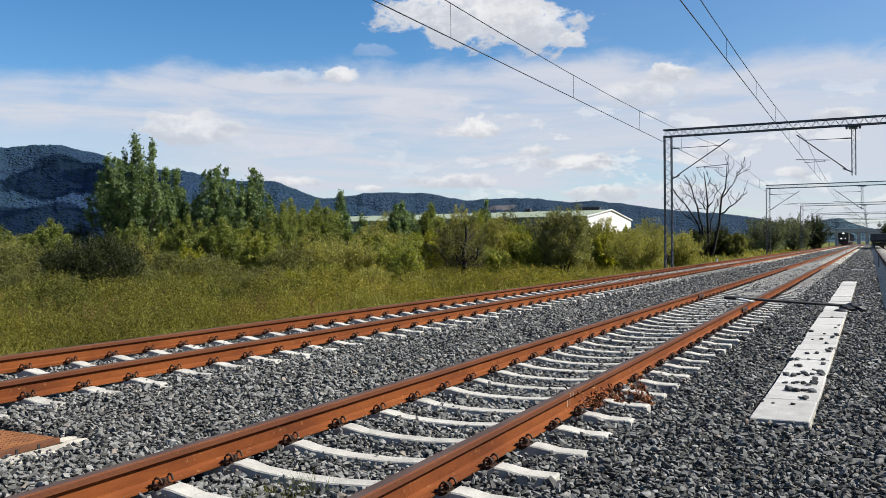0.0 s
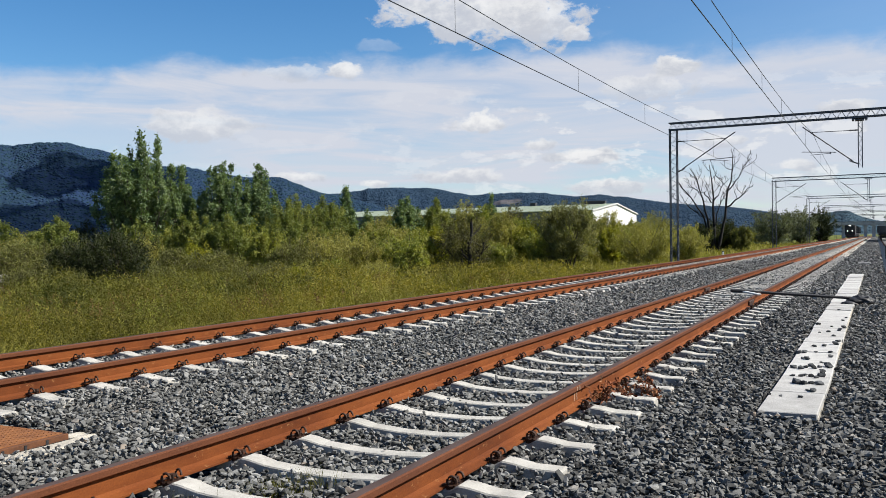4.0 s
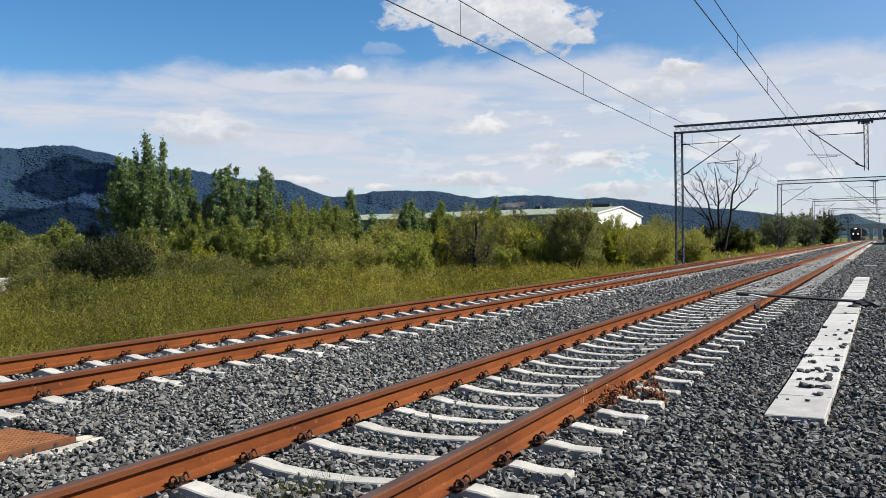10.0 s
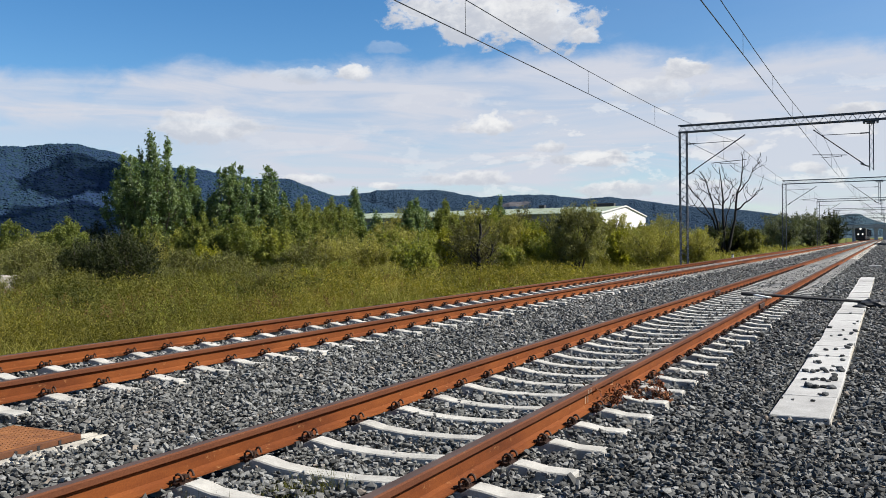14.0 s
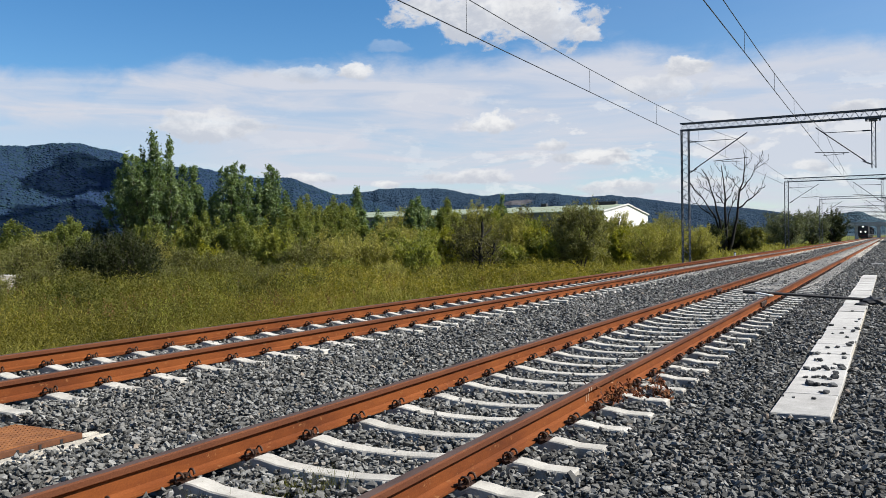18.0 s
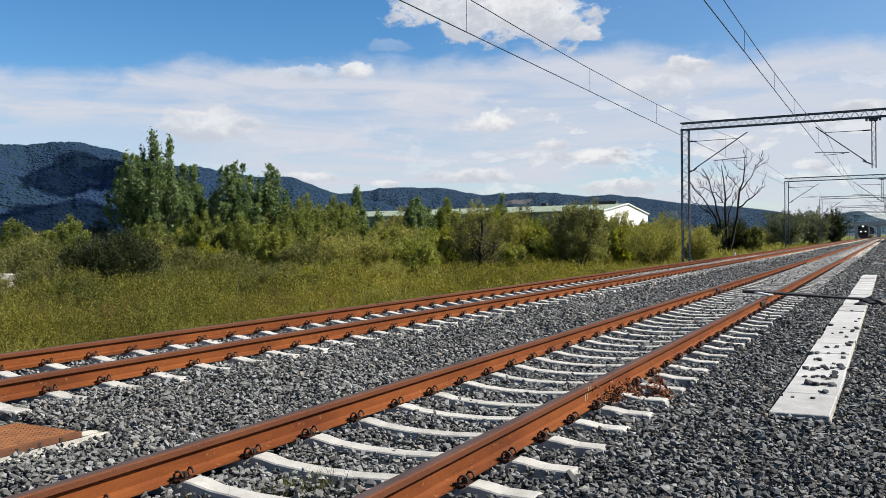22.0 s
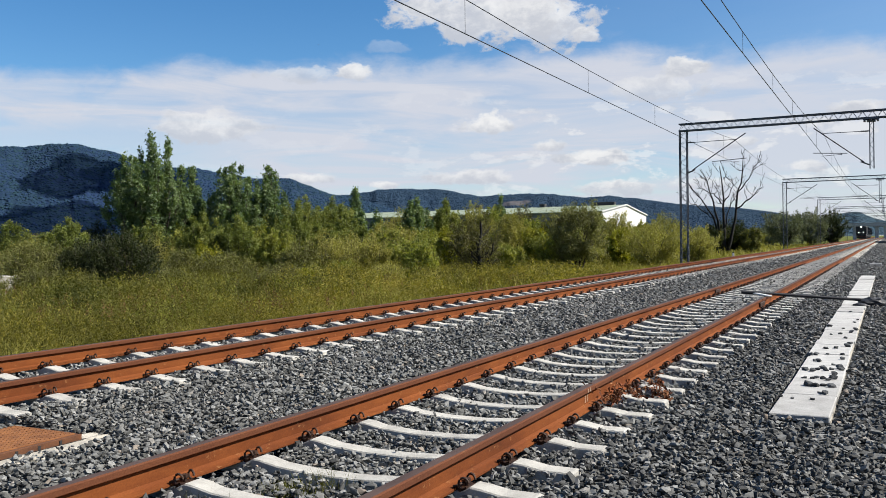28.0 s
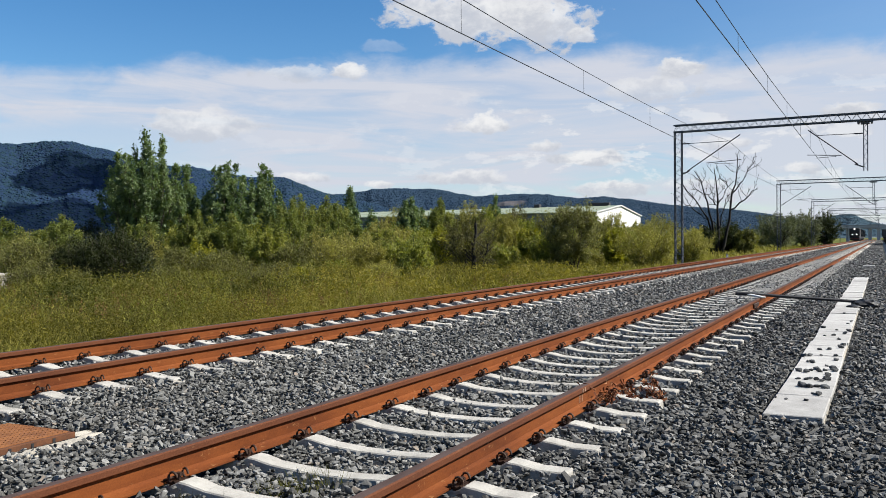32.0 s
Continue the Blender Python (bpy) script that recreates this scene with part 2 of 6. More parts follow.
def rust_material():
    def make(n):
        at = n.add("ShaderNodeTexCoord").outputs["Object"]
        streak = n.vmath("MULTIPLY", at, (1.0, 0.25, 1.0)).outputs[0]
        broad, grain = n.noise(streak, 4.5, 8.0, 0.68), n.noise(at, 90.0, 4.0, 0.7)
        fac = n.math("ADD", n.math("MULTIPLY", broad, 0.8), n.math("MULTIPLY", grain, 0.3))
        col = n.ramp(fac, [(0.28, (0.042, 0.011, 0.004)), (0.5, (0.106, 0.029, 0.007)), (0.68, (0.158, 0.047, 0.011)), (0.85, (0.218, 0.086, 0.026))])
        spots = n.smooth(n.noise(n.vmath("MULTIPLY", at, (1, 0.6, 1)).outputs[0], 17.0, 5.0, 0.7), 0.61, 0.72)
        col = n.mix(n.math("MULTIPLY", spots, 0.5), col, (0.315, 0.168, 0.070))
        up = n.add("ShaderNodeSeparateXYZ", {0: n.add("ShaderNodeNewGeometry").outputs["Normal"]}).outputs[2]
        head = n.smooth(n.add("ShaderNodeSeparateXYZ", {0: at}).outputs[2], -0.044, -0.038)
        col = n.mix(n.math("MULTIPLY", head, 0.65), col, n.ramp(grain, [(0.3, (0.042, 0.017, 0.010)), (0.75, (0.087, 0.038, 0.024))]))
        tread = n.smooth(up, 0.75, 0.97)
        high = n.smooth(n.add("ShaderNodeSeparateXYZ", {0: at}).outputs[2], -0.02, -0.005)
        tread = n.math("MULTIPLY", tread, high)
        col = n.mix(n.math("MULTIPLY", tread, 0.9), col, n.ramp(broad, [(0.3, (0.034, 0.024, 0.022)), (0.75, (0.078, 0.058, 0.054))]))
        return surface(n, col, 0.85, 0.0, grain, 0.002, 0.5, 0.15)

    return material("rusted_steel", make)


RUST = rust_material()
RUST_PLATE = speckled("rusted_plate", (0.075, 0.024, 0.008), (0.245, 0.098, 0.030), 9.0, 70.0, 0.85)
RUST_FRAME = speckled("dark_rusted_frame", (0.028, 0.012, 0.007), (0.115, 0.042, 0.015), 14.0, 60.0, 0.85)
CLIP = speckled("dark_clip_steel", (0.013, 0.007, 0.006), (0.052, 0.025, 0.014), 30.0, 200.0, 0.6, 0.3)
CONCRETE = speckled("pale_concrete", (0.190, 0.180, 0.162), (0.400, 0.386, 0.352), 6.0, 70.0, 0.9, depth=0.006, per_object=0.16)
SLAB = speckled("cast_slab_concrete", (0.205, 0.201, 0.192), (0.390, 0.384, 0.370), 5.0, 45.0, 0.9, depth=0.008, per_object=0.2)
ROUGH_CONCRETE = speckled("rough_concrete", (0.178, 0.161, 0.131), (0.428, 0.399, 0.345), 14.0, 60.0, 0.95, depth=0.012)
STONE = island_tones("ballast_stone", [(0.00, (0.038, 0.038, 0.037)), (0.30, (0.076, 0.076, 0.073)), (0.75, (0.142, 0.142, 0.137)), (0.95, (0.220, 0.219, 0.210)), (1.00, (0.190, 0.155, 0.125))], 0.8, grain=55.0)


# Lighter ballast copy: sunlit faces seen towards the left put into the colour.
SUNLIT_STONE = island_tones("sunlit_ballast_stone", [(0.00, (0.049, 0.049, 0.047)), (0.30, (0.097, 0.097, 0.092)), (0.75, (0.170, 0.170, 0.164)), (0.95, (0.237, 0.236, 0.226)), (1.00, (0.196, 0.160, 0.126))], 0.8, grain=55.0)
# Pale dust, with the brighter light on far stones put into the colour.
DUSTY_LIT_STONE = island_tones("dusty_lit_ballast_stone", [(0.0, (0.080, 0.080, 0.075)), (0.4, (0.165, 0.165, 0.155)), (1.0, (0.300, 0.297, 0.280))], 0.85, grain=55.0)


def gravel_material():
    """Packed crushed stone: cells of many greys, the shade in their gaps painted dark."""

    def make(n):
        at = n.add("ShaderNodeTexCoord").outputs["Object"]
        at = n.vmath("ADD", at, n.vmath("MULTIPLY", n.add("ShaderNodeTexNoise", {"Vector": at, "Scale": 14.0}).outputs["Color"], (0.05, 0.05, 0.05)).outputs[0]).outputs[0]
        cell = n.add("ShaderNodeTexVoronoi", {"Vector": at, "Scale": 17.0}).outputs["Color"]
        tone = n.add("ShaderNodeSeparateXYZ", {0: cell}).outputs[0]
        crack = n.add("ShaderNodeTexVoronoi", {"Vector": at, "Scale": 17.0}, feature="DISTANCE_TO_EDGE").outputs[0]
        col = n.ramp(tone, [(0.0, (0.02, 0.02, 0.02)), (0.5, (0.07, 0.07, 0.067)), (1.0, (0.15, 0.15, 0.143))])
        open_gap = n.smooth(crack, 0.02, 0.12)
        # near-black at cell edges stands in for shade between stones
        col = n.mix(open_gap, (0.004, 0.004, 0.004), col)
        return surface(n, col, 0.95, 0.0, n.math("ADD", open_gap, n.math("MULTIPLY", tone, 0.7)), 0.03, 0.9, 0.2)

    return material("ballast_bed", make)


BED = gravel_material()
GALVA = speckled("galvanised_steel", (0.021, 0.025, 0.035), (0.084, 0.095, 0.112), 6.0, 60.0, 0.6, 0.2)
WIRE = speckled("weathered_copper_wire", (0.021, 0.025, 0.028), (0.049, 0.052, 0.056), 6.0, 60.0, 0.5, 0.5)
DARK = speckled("dark_iron", (0.008, 0.008, 0.009), (0.032, 0.032, 0.034), 5.0, 60.0, 0.55, 0.2)
BARK = speckled("dark_bark", (0.014, 0.010, 0.008), (0.063, 0.049, 0.038), 7.0, 40.0, 0.95, depth=0.02)
DRY = island_tones("dry_weed", [(0.0, (0.070, 0.021, 0.010)), (0.6, (0.154, 0.052, 0.021)), (1.0, (0.238, 0.119, 0.056))], 0.8)
WHITE = speckled("white_paint", (0.369, 0.369, 0.357), (0.500, 0.500, 0.488), 5.0, 50.0, 0.7)
CHALK = speckled("worn_chalk", (0.112, 0.042, 0.017), (0.350, 0.252, 0.182), 40.0, 150.0, 0.9)
LEAF = {
    "poplar": island_tones("poplar_leaves", [(0.00, (0.038, 0.063, 0.030)), (0.50, (0.096, 0.144, 0.060)), (1.00, (0.205, 0.255, 0.128))], 0.5, 0.45, 6.0, 0.5, 0.3),
    "sapling": island_tones("sapling_leaves", [(0.00, (0.054, 0.072, 0.020)), (0.50, (0.138, 0.160, 0.040)), (1.00, (0.265, 0.270, 0.078))], 0.5, 0.42, 6.0, 0.5),
    "green": island_tones("thicket_leaves", [(0.00, (0.060, 0.078, 0.016)), (0.50, (0.185, 0.200, 0.042)), (1.00, (0.340, 0.325, 0.085))], 0.55, 0.45, 6.0, 0.4),
    "olive": island_tones("olive_leaves", [(0.00, (0.085, 0.083, 0.026)), (0.50, (0.240, 0.225, 0.066)), (1.00, (0.390, 0.355, 0.112))], 0.6, 0.45, 6.0, 0.4),
    "dark": island_tones("dark_leaves", [(0.00, (0.009, 0.012, 0.005)), (0.50, (0.028, 0.036, 0.014)), (1.00, (0.085, 0.092, 0.038))], 0.6, 0.4, 6.0, 0.4),
    "twiggy": island_tones("sparse_leaves", [(0.00, (0.020, 0.022, 0.010)), (0.50, (0.085, 0.082, 0.032)), (1.00, (0.175, 0.162, 0.066))], 0.6, 0.4, 6.0, 0.4),
    "yellow": island_tones("yellow_leaves", [(0.0, (0.062, 0.071, 0.009)), (0.5, (0.193, 0.193, 0.021)), (1.0, (0.402, 0.362, 0.050))], 0.6, 0.45, 6.0, 0.4),
    # Olive darkened for the left side's weaker light; far hedges share it.
    "dusky": island_tones("dimmed_olive_leaves", [(0.00, (0.043, 0.046, 0.016)), (0.50, (0.117, 0.118, 0.038)), (1.00, (0.216, 0.207, 0.064))], 0.6, 0.4, 6.0, 0.4),
    "silver": island_tones("silvery_willow_leaves", [(0.00, (0.034, 0.041, 0.027)), (0.50, (0.088, 0.100, 0.064)), (1.00, (0.180, 0.195, 0.130))], 0.6, 0.35, 6.0, 0.4),
    "willow": island_tones("willow_leaves", [(0.00, (0.040, 0.042, 0.018)), (0.50, (0.140, 0.140, 0.056)), (1.00, (0.300, 0.290, 0.125))], 0.6, 0.4, 6.0, 0.4),
}
GRASS = island_tones("meadow_grass", [(0.00, (0.125, 0.086, 0.034)), (0.22, (0.133, 0.121, 0.029)), (0.50, (0.220, 0.203, 0.043)), (0.80, (0.295, 0.264, 0.056)), (1.00, (0.358, 0.303, 0.094))], 0.6, 0.35, 5.0, 0.35)
# Meadow grass again, darkened: weaker light on the left is in the colour.
DIMMED_GRASS = island_tones("dimmed_grass_blades", [(0.00, (0.080, 0.050, 0.020)), (0.22, (0.053, 0.051, 0.012)), (0.50, (0.092, 0.088, 0.016)), (0.80, (0.130, 0.119, 0.023)), (1.00, (0.180, 0.154, 0.047))], 0.6, 0.35, 5.0, 0.35)
DOCK = island_tones("dock_leaves", [(0.0, (0.063, 0.028, 0.014)), (0.5, (0.133, 0.070, 0.032)), (1.0, (0.210, 0.126, 0.056))], 0.7, 0.3, 6.0, 0.5)
VERGE = island_tones("verge_grass", [(0.0, (0.084, 0.093, 0.019)), (0.4, (0.168, 0.174, 0.034)), (0.8, (0.235, 0.227, 0.047)), (1.0, (0.291, 0.261, 0.095))], 0.6, 0.4, 5.0, 0.5)
WEED = island_tones("weed_leaves", [(0.00, (0.106, 0.065, 0.026)), (0.18, (0.053, 0.055, 0.013)), (0.50, (0.140, 0.124, 0.024)), (0.80, (0.233, 0.198, 0.036)), (1.00, (0.297, 0.241, 0.065))], 0.7, 0.45, 5.0, 0.3)

# ---- mesh helpers ----


def link(name, mesh, mat, parent=None, label=""):
    if mat is not None and not mesh.materials:
        mesh.materials.append(mat)
    ob = new(name, mesh)
    if parent is not None:
        ob.parent = parent
    if label:
        tagged(ob, label)
    return ob


def part(name, bm, mat, parent=None, label="", smooth=False):
    mesh = bpy.data.meshes.new(name)
    bmesh.ops.recalc_face_normals(bm, faces=bm.faces[:])
    bm.to_mesh(mesh)
    bm.free()
    if smooth:
        mesh.polygons.foreach_set("use_smooth", [True] * len(mesh.polygons))
    return link(name, mesh, mat, parent, label)


def poly_mesh(name, verts, faces, flat=False):
    """A mesh from an array of points and one of equal-sided faces, quickly."""
    verts, faces = np.asarray(verts, dtype=np.float32), np.asarray(faces, dtype=np.int32)
    count, sides = faces.shape
    mesh = bpy.data.meshes.new(name)
    mesh.vertices.add(len(verts))
    mesh.vertices.foreach_set("co", verts.ravel())
    mesh.loops.add(count * sides)
    mesh.loops.foreach_set("vertex_index", faces.ravel())
    mesh.polygons.add(count)
    mesh.polygons.foreach_set("loop_start", np.arange(count, dtype=np.int32) * sides)
    mesh.update(calc_edges=True)
    if flat:
        mesh.shade_flat()
    return mesh


def add_box(bm, size, at=(0, 0, 0), turn=None, bevel=0.0):
    made = bmesh.ops.create_cube(bm, size=1.0)["verts"]
    m = Matrix.Translation(at) @ (turn.to_4x4() if turn is not None else Matrix()) @ Matrix.Diagonal((*size, 1))
    bmesh.ops.transform(bm, matrix=m, verts=made)
    if bevel:
        edges = list({e for v in made for e in v.link_edges})
        bmesh.ops.bevel(bm, geom=edges, offset=bevel, segments=1, affect="EDGES")
    return bm


def add_bar(bm, a, b, radius, sides=6, end=None):
    """A round bar from a to b, tapering to the radius end."""
    a, b = Vector(a), Vector(b)
    length = (b - a).length
    made = bmesh.ops.create_cone(bm, cap_ends=True, segments=sides, radius1=radius, radius2=radius if end is None else end, depth=length)["verts"]
    m = Matrix.Translation((a + b) / 2) @ (b - a).to_track_quat("Z", "Y").to_matrix().to_4x4()
    bmesh.ops.transform(bm, matrix=m, verts=made)
    return bm


def add_angle(bm, a, b, wide, thick=None):
    """A square bar from a to b."""
    a, b = Vector(a), Vector(b)
    return add_box(bm, (wide, thick or wide, (b - a).length), (a + b) / 2, (b - a).to_track_quat("Z", "Y").to_matrix())


def box_part(name, size, at, mat, parent=None, label="", bevel=0.0, turn=None):
    return part(name, add_box(bmesh.new(), size, at, turn, bevel), mat, parent, label)


def tubes(paths, radii, sides=5):
    """Points and quads of tubes along several paths."""
    verts, faces, base = [], [], 0
    ring = np.linspace(0, 2 * np.pi, sides, endpoint=False)
    for path, rad in zip(paths, radii):
        path = np.asarray(path, dtype=float)
        way = np.gradient(path, axis=0)
        way /= np.linalg.norm(way, axis=1, keepdims=True) + 1e-9
        ref = np.where(np.abs(way[:, 2:3]) > 0.9, np.array([[1.0, 0, 0]]), np.array([[0, 0, 1.0]]))
        u = np.cross(way, ref)
        u /= np.linalg.norm(u, axis=1, keepdims=True) + 1e-9
        v = np.cross(way, u)
        r = np.asarray(rad, dtype=float).reshape(-1, 1, 1) * np.ones((len(path), 1, 1))
        pts = path[:, None] + r * (np.cos(ring)[None, :, None] * u[:, None] + np.sin(ring)[None, :, None] * v[:, None])
        verts.append(pts.reshape(-1, 3))
        i = np.arange(len(path) - 1)[:, None] * sides
        k = np.arange(sides)[None]
        k2 = (k + 1) % sides
        faces.append((np.stack([i + k, i + k2, i + sides + k2, i + sides + k], axis=-1) + base).reshape(-1, 4))
        base += len(path) * sides
    return np.concatenate(verts), np.concatenate(faces)


def root(name, label, category, group="", at=None):
    ob = tagged(new(name), label, category, group)
    ob.empty_display_size = 0.2
    if at is not None:
        ob.matrix_basis = at
    return ob


# ---- the ground ----
RAIL = 0.7535  # half the distance between the middles of two rails
NEAR_X, FAR_X, RIGHT_X = 0.0, -4.23, 4.55  # middles of the tracks
FAR_Z = 0.105  # the far track lies a little higher
# Darker weed copy: the left side's weaker light put into the colour.
DIMMED_WEED = island_tones("dimmed_weed_leaves", [(0.00, (0.083, 0.048, 0.022)), (0.18, (0.035, 0.042, 0.011)), (0.50, (0.082, 0.083, 0.019)), (0.80, (0.138, 0.128, 0.027)), (1.00, (0.184, 0.158, 0.045))], 0.7, 0.45, 5.0, 0.3)

FIELD = -0.9  # level of the meadow, measured from the near rail's top
rng = np.random.default_rng(7)


def bed_level(x):
    """The height of the ballast across the line."""
    return np.interp(x, [-8.2, -6.6, -5.6, -5.2, -3.4, -3.0, -2.65, -1.75, -1.3, -0.6, 0.0, 0.6, 1.3, 1.9, 2.7, 3.2, 5.9, 7.2, 8.6], [FIELD - 0.05, -0.35, -0.075, -0.092, -0.092, -0.068, -0.1, -0.152, -0.178, -0.180, -0.203, -0.180, -0.184, -0.202, -0.236, -0.235, -0.22, -0.4, FIELD - 0.05])


def make_ground():
    # one sheet to the horizon, with wooded hills rising out of it
    def make(n):
        at = n.add("ShaderNodeTexCoord").outputs["Object"]
        broad, mid, fine = n.noise(at, 0.05, 5.0), n.noise(at, 0.7, 4.0), n.noise(at, 6.0, 4.0)
        fac = n.math("ADD", n.math("MULTIPLY", broad, 0.4), n.math("ADD", n.math("MULTIPLY", mid, 0.35), n.math("MULTIPLY", fine, 0.3)))
        col = n.ramp(fac, [(0.35, (0.035, 0.038, 0.010)), (0.52, (0.081, 0.091, 0.017)), (0.72, (0.140, 0.133, 0.028))])
        return surface(n, col, 0.95, 0.0, fine, 0.1, 0.8, 0.1)

    size = 4400.0
    bm = bmesh.new()
    bmesh.ops.create_grid(bm, x_segments=24, y_segments=24, size=size)
    bmesh.ops.translate(bm, verts=bm.verts[:], vec=(0, 0, FIELD))
    tagged(part("ground", bm, material("field_soil", make)), "green meadow soil reaching the foot of the hills", "ground", kind="structure")
    # ballast bed under the tracks
    xs = np.array([-8.2, -6.6, -5.6, -4.9, -4.23, -3.5, -3.0, -2.6, -1.75, -1.3, -0.7, 0.0, 0.7, 1.3, 1.9, 2.7, 3.2, 4.2, 5.9, 7.2, 8.6])
    ys = np.concatenate([np.arange(-12, 60, 1.5), np.arange(60, 620, 20.0)])
    gx, gy = np.meshgrid(xs, ys)
    gz = bed_level(gx) - 0.06
    verts = np.stack([gx, gy, gz], axis=-1).reshape(-1, 3)
    w = len(xs)
    i = (np.arange(len(ys) - 1)[:, None] * w + np.arange(w - 1)[None]).ravel()
    faces = np.stack([i, i + 1, i + w + 1, i + w], axis=-1)
    tagged(link("ballast_bed", poly_mesh("ballast_bed", verts, faces), BED), "grey crushed stone bed under the railway tracks", "track bed", kind="structure")


make_ground()


def hill_range(name, profile, far, deep, label, dark, light, quarry=None):
    """Wooded hills: profile of bearing and rise; far: distance of the ridge; deep: how far the foot comes forward."""
    b, r = zip(*sorted(profile))
    az = np.linspace(b[0], b[-1], max(120, int((b[-1] - b[0]) * 11)))
    crest = np.interp(az, b, r) * far
    wob = np.array([noise.noise(Vector((a * 2.1, 0.3, 1.7))) * 0.5 + noise.noise(Vector((a * 6.0, 4.3, 1.7))) * 0.25 for a in az])
    crest = crest * (1 + 0.02 * wob)
    g = np.random.default_rng(len(profile))
    verts = []
    for q in np.concatenate([np.linspace(0, 1, 80), [1.08, 1.4]]):
        dist = far - deep * (1 - q)
        lift = np.sin(np.clip(q, 0, 1) * np.pi / 2) ** 1.25 if q <= 1 else (1 - (q - 1) * 2.2)
        tuft = g.uniform(-1, 1, len(az)) * 0.12
        for k, a in enumerate(az):
            spur = noise.noise(Vector((a * 0.33, q * 1.1, 5.1))) * 0.13 + noise.noise(Vector((a * 0.9, q * 2.2, 9.1))) * 0.07 + noise.noise(Vector((a * 3.3, q * 7, 2.1))) * 0.02
            lf = max(0.0, lift + spur * (1 - abs(2 * min(q, 1) - 1)))
            ra = radians(a)
            px, py = 2.96 - math.sin(ra) * dist, math.cos(ra) * dist
            crown = noise.noise(Vector((px / 26, py / 26, 1.0))) * 2.5
            verts.append((px, py, FIELD + 1 + crest[k] * lf + tuft[k] + crown))
    w = len(az)
    total = len(verts) // w
    i = (np.arange(total - 1)[:, None] * w + np.arange(w - 1)[None]).ravel()
    mesh = poly_mesh(name, verts, np.stack([i, i + 1, i + w + 1, i + w], axis=-1))

    # tree crowns all over the slope
    count = int(radians(min(b[-1], 57) - b[0]) * far * deep / 38)
    grid = np.array(verts).reshape(total, w, 3)
    qi, ai = g.uniform(7, 78.9, count), g.random(count) * (w * min(1.0, (57 - b[0]) / (b[-1] - b[0])) - 1.01)
    q0, a0 = qi.astype(int), ai.astype(int)
    fq, fa = (qi - q0)[:, None], (ai - a0)[:, None]
    at = (grid[q0, a0] * (1 - fa) + grid[q0, a0 + 1] * fa) * (1 - fq) + (grid[q0 + 1, a0] * (1 - fa) + grid[q0 + 1, a0 + 1] * fa) * fq
    ball = np.array([(1, 0, 0), (0, 1, 0), (-1, 0, 0), (0, -1, 0), (0, 0, 1), (0, 0, -1)], dtype=float)
    ball_faces = np.array([(k, (k + 1) % 4, 4) for k in range(4)] + [((k + 1) % 4, k, 5) for k in range(4)])
    spin = g.uniform(0, 2 * np.pi, count)
    turned = np.stack([ball[None, :, 0] * np.cos(spin)[:, None] - ball[None, :, 1] * np.sin(spin)[:, None], ball[None, :, 0] * np.sin(spin)[:, None] + ball[None, :, 1] * np.cos(spin)[:, None], np.tile(ball[:, 2], (count, 1))], axis=-1)
    size = (1.2 + 3.4 * g.random((count, 1, 1)) ** 1.6) * [1.0, 1.0, 0.66]
    pts = at[:, None] + turned * size * g.uniform(0.7, 1.3, (count, 6, 1))
    crowns = poly_mesh(name + "_forest", pts.reshape(-1, 3), (ball_faces[None] + (np.arange(count) * 6)[:, None, None]).reshape(-1, 3))

    def leafy(n):
        at = n.add("ShaderNodeTexCoord").outputs["Object"]
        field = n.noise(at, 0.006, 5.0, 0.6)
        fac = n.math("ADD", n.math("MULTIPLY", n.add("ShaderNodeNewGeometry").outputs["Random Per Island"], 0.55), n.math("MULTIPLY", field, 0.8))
        # both tones come tinted blue: haze put into the leaf colour
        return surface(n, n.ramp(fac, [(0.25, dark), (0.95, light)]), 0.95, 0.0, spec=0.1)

    def make(n):
        at = n.add("ShaderNodeTexCoord").outputs["Object"]
        cells = n.add("ShaderNodeTexVoronoi", {"Vector": at, "Scale": 0.12, "Randomness": 1.0}).outputs[0]
        broad, mid = n.noise(at, 0.005, 6.0, 0.6), n.noise(at, 0.05, 5.0, 0.7)
        fac = n.math("ADD", n.math("MULTIPLY", broad, 0.5), n.math("ADD", n.math("MULTIPLY", mid, 0.35), n.math("MULTIPLY", n.math("SUBTRACT", 1.0, cells), 0.22)))
        cells = n.math("ADD", cells, n.math("MULTIPLY", mid, -0.8))
        # the same haze-blue tones, darker than the crowns
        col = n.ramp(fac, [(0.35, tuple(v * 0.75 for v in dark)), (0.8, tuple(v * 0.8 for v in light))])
        if quarry:
            away = n.vmath("MULTIPLY", n.vmath("SUBTRACT", at, quarry[0]).outputs[0], (1 / quarry[1], 1 / 900, 1 / quarry[2])).outputs[0]
            gap = n.math("ADD", n.vmath("LENGTH", away).outputs["Value"], n.math("MULTIPLY", n.math("SUBTRACT", n.noise(at, 0.03, 4.0), 0.5), 1.2))
            col = n.mix(n.math("SUBTRACT", 1.0, n.smooth(gap, 0.75, 1.0)), col, n.ramp(n.noise(at, 0.05, 4.0), [(0.3, (0.035, 0.037, 0.044)), (0.7, (0.085, 0.078, 0.080))]))
        return surface(n, col, 0.95, 0.0, n.math("SUBTRACT", 1.0, cells), 2.0, 0.4, 0.1)

    if quarry:  # bare rock stays clear of trees
        clear = np.linalg.norm((at - quarry[0]) / [quarry[1], 900, quarry[2]], axis=1) > 0.8 + 0.3 * g.random(count)
        crowns = poly_mesh(name + "_forest", pts[clear].reshape(-1, 3), (ball_faces[None] + (np.arange(clear.sum()) * 6)[:, None, None]).reshape(-1, 3))
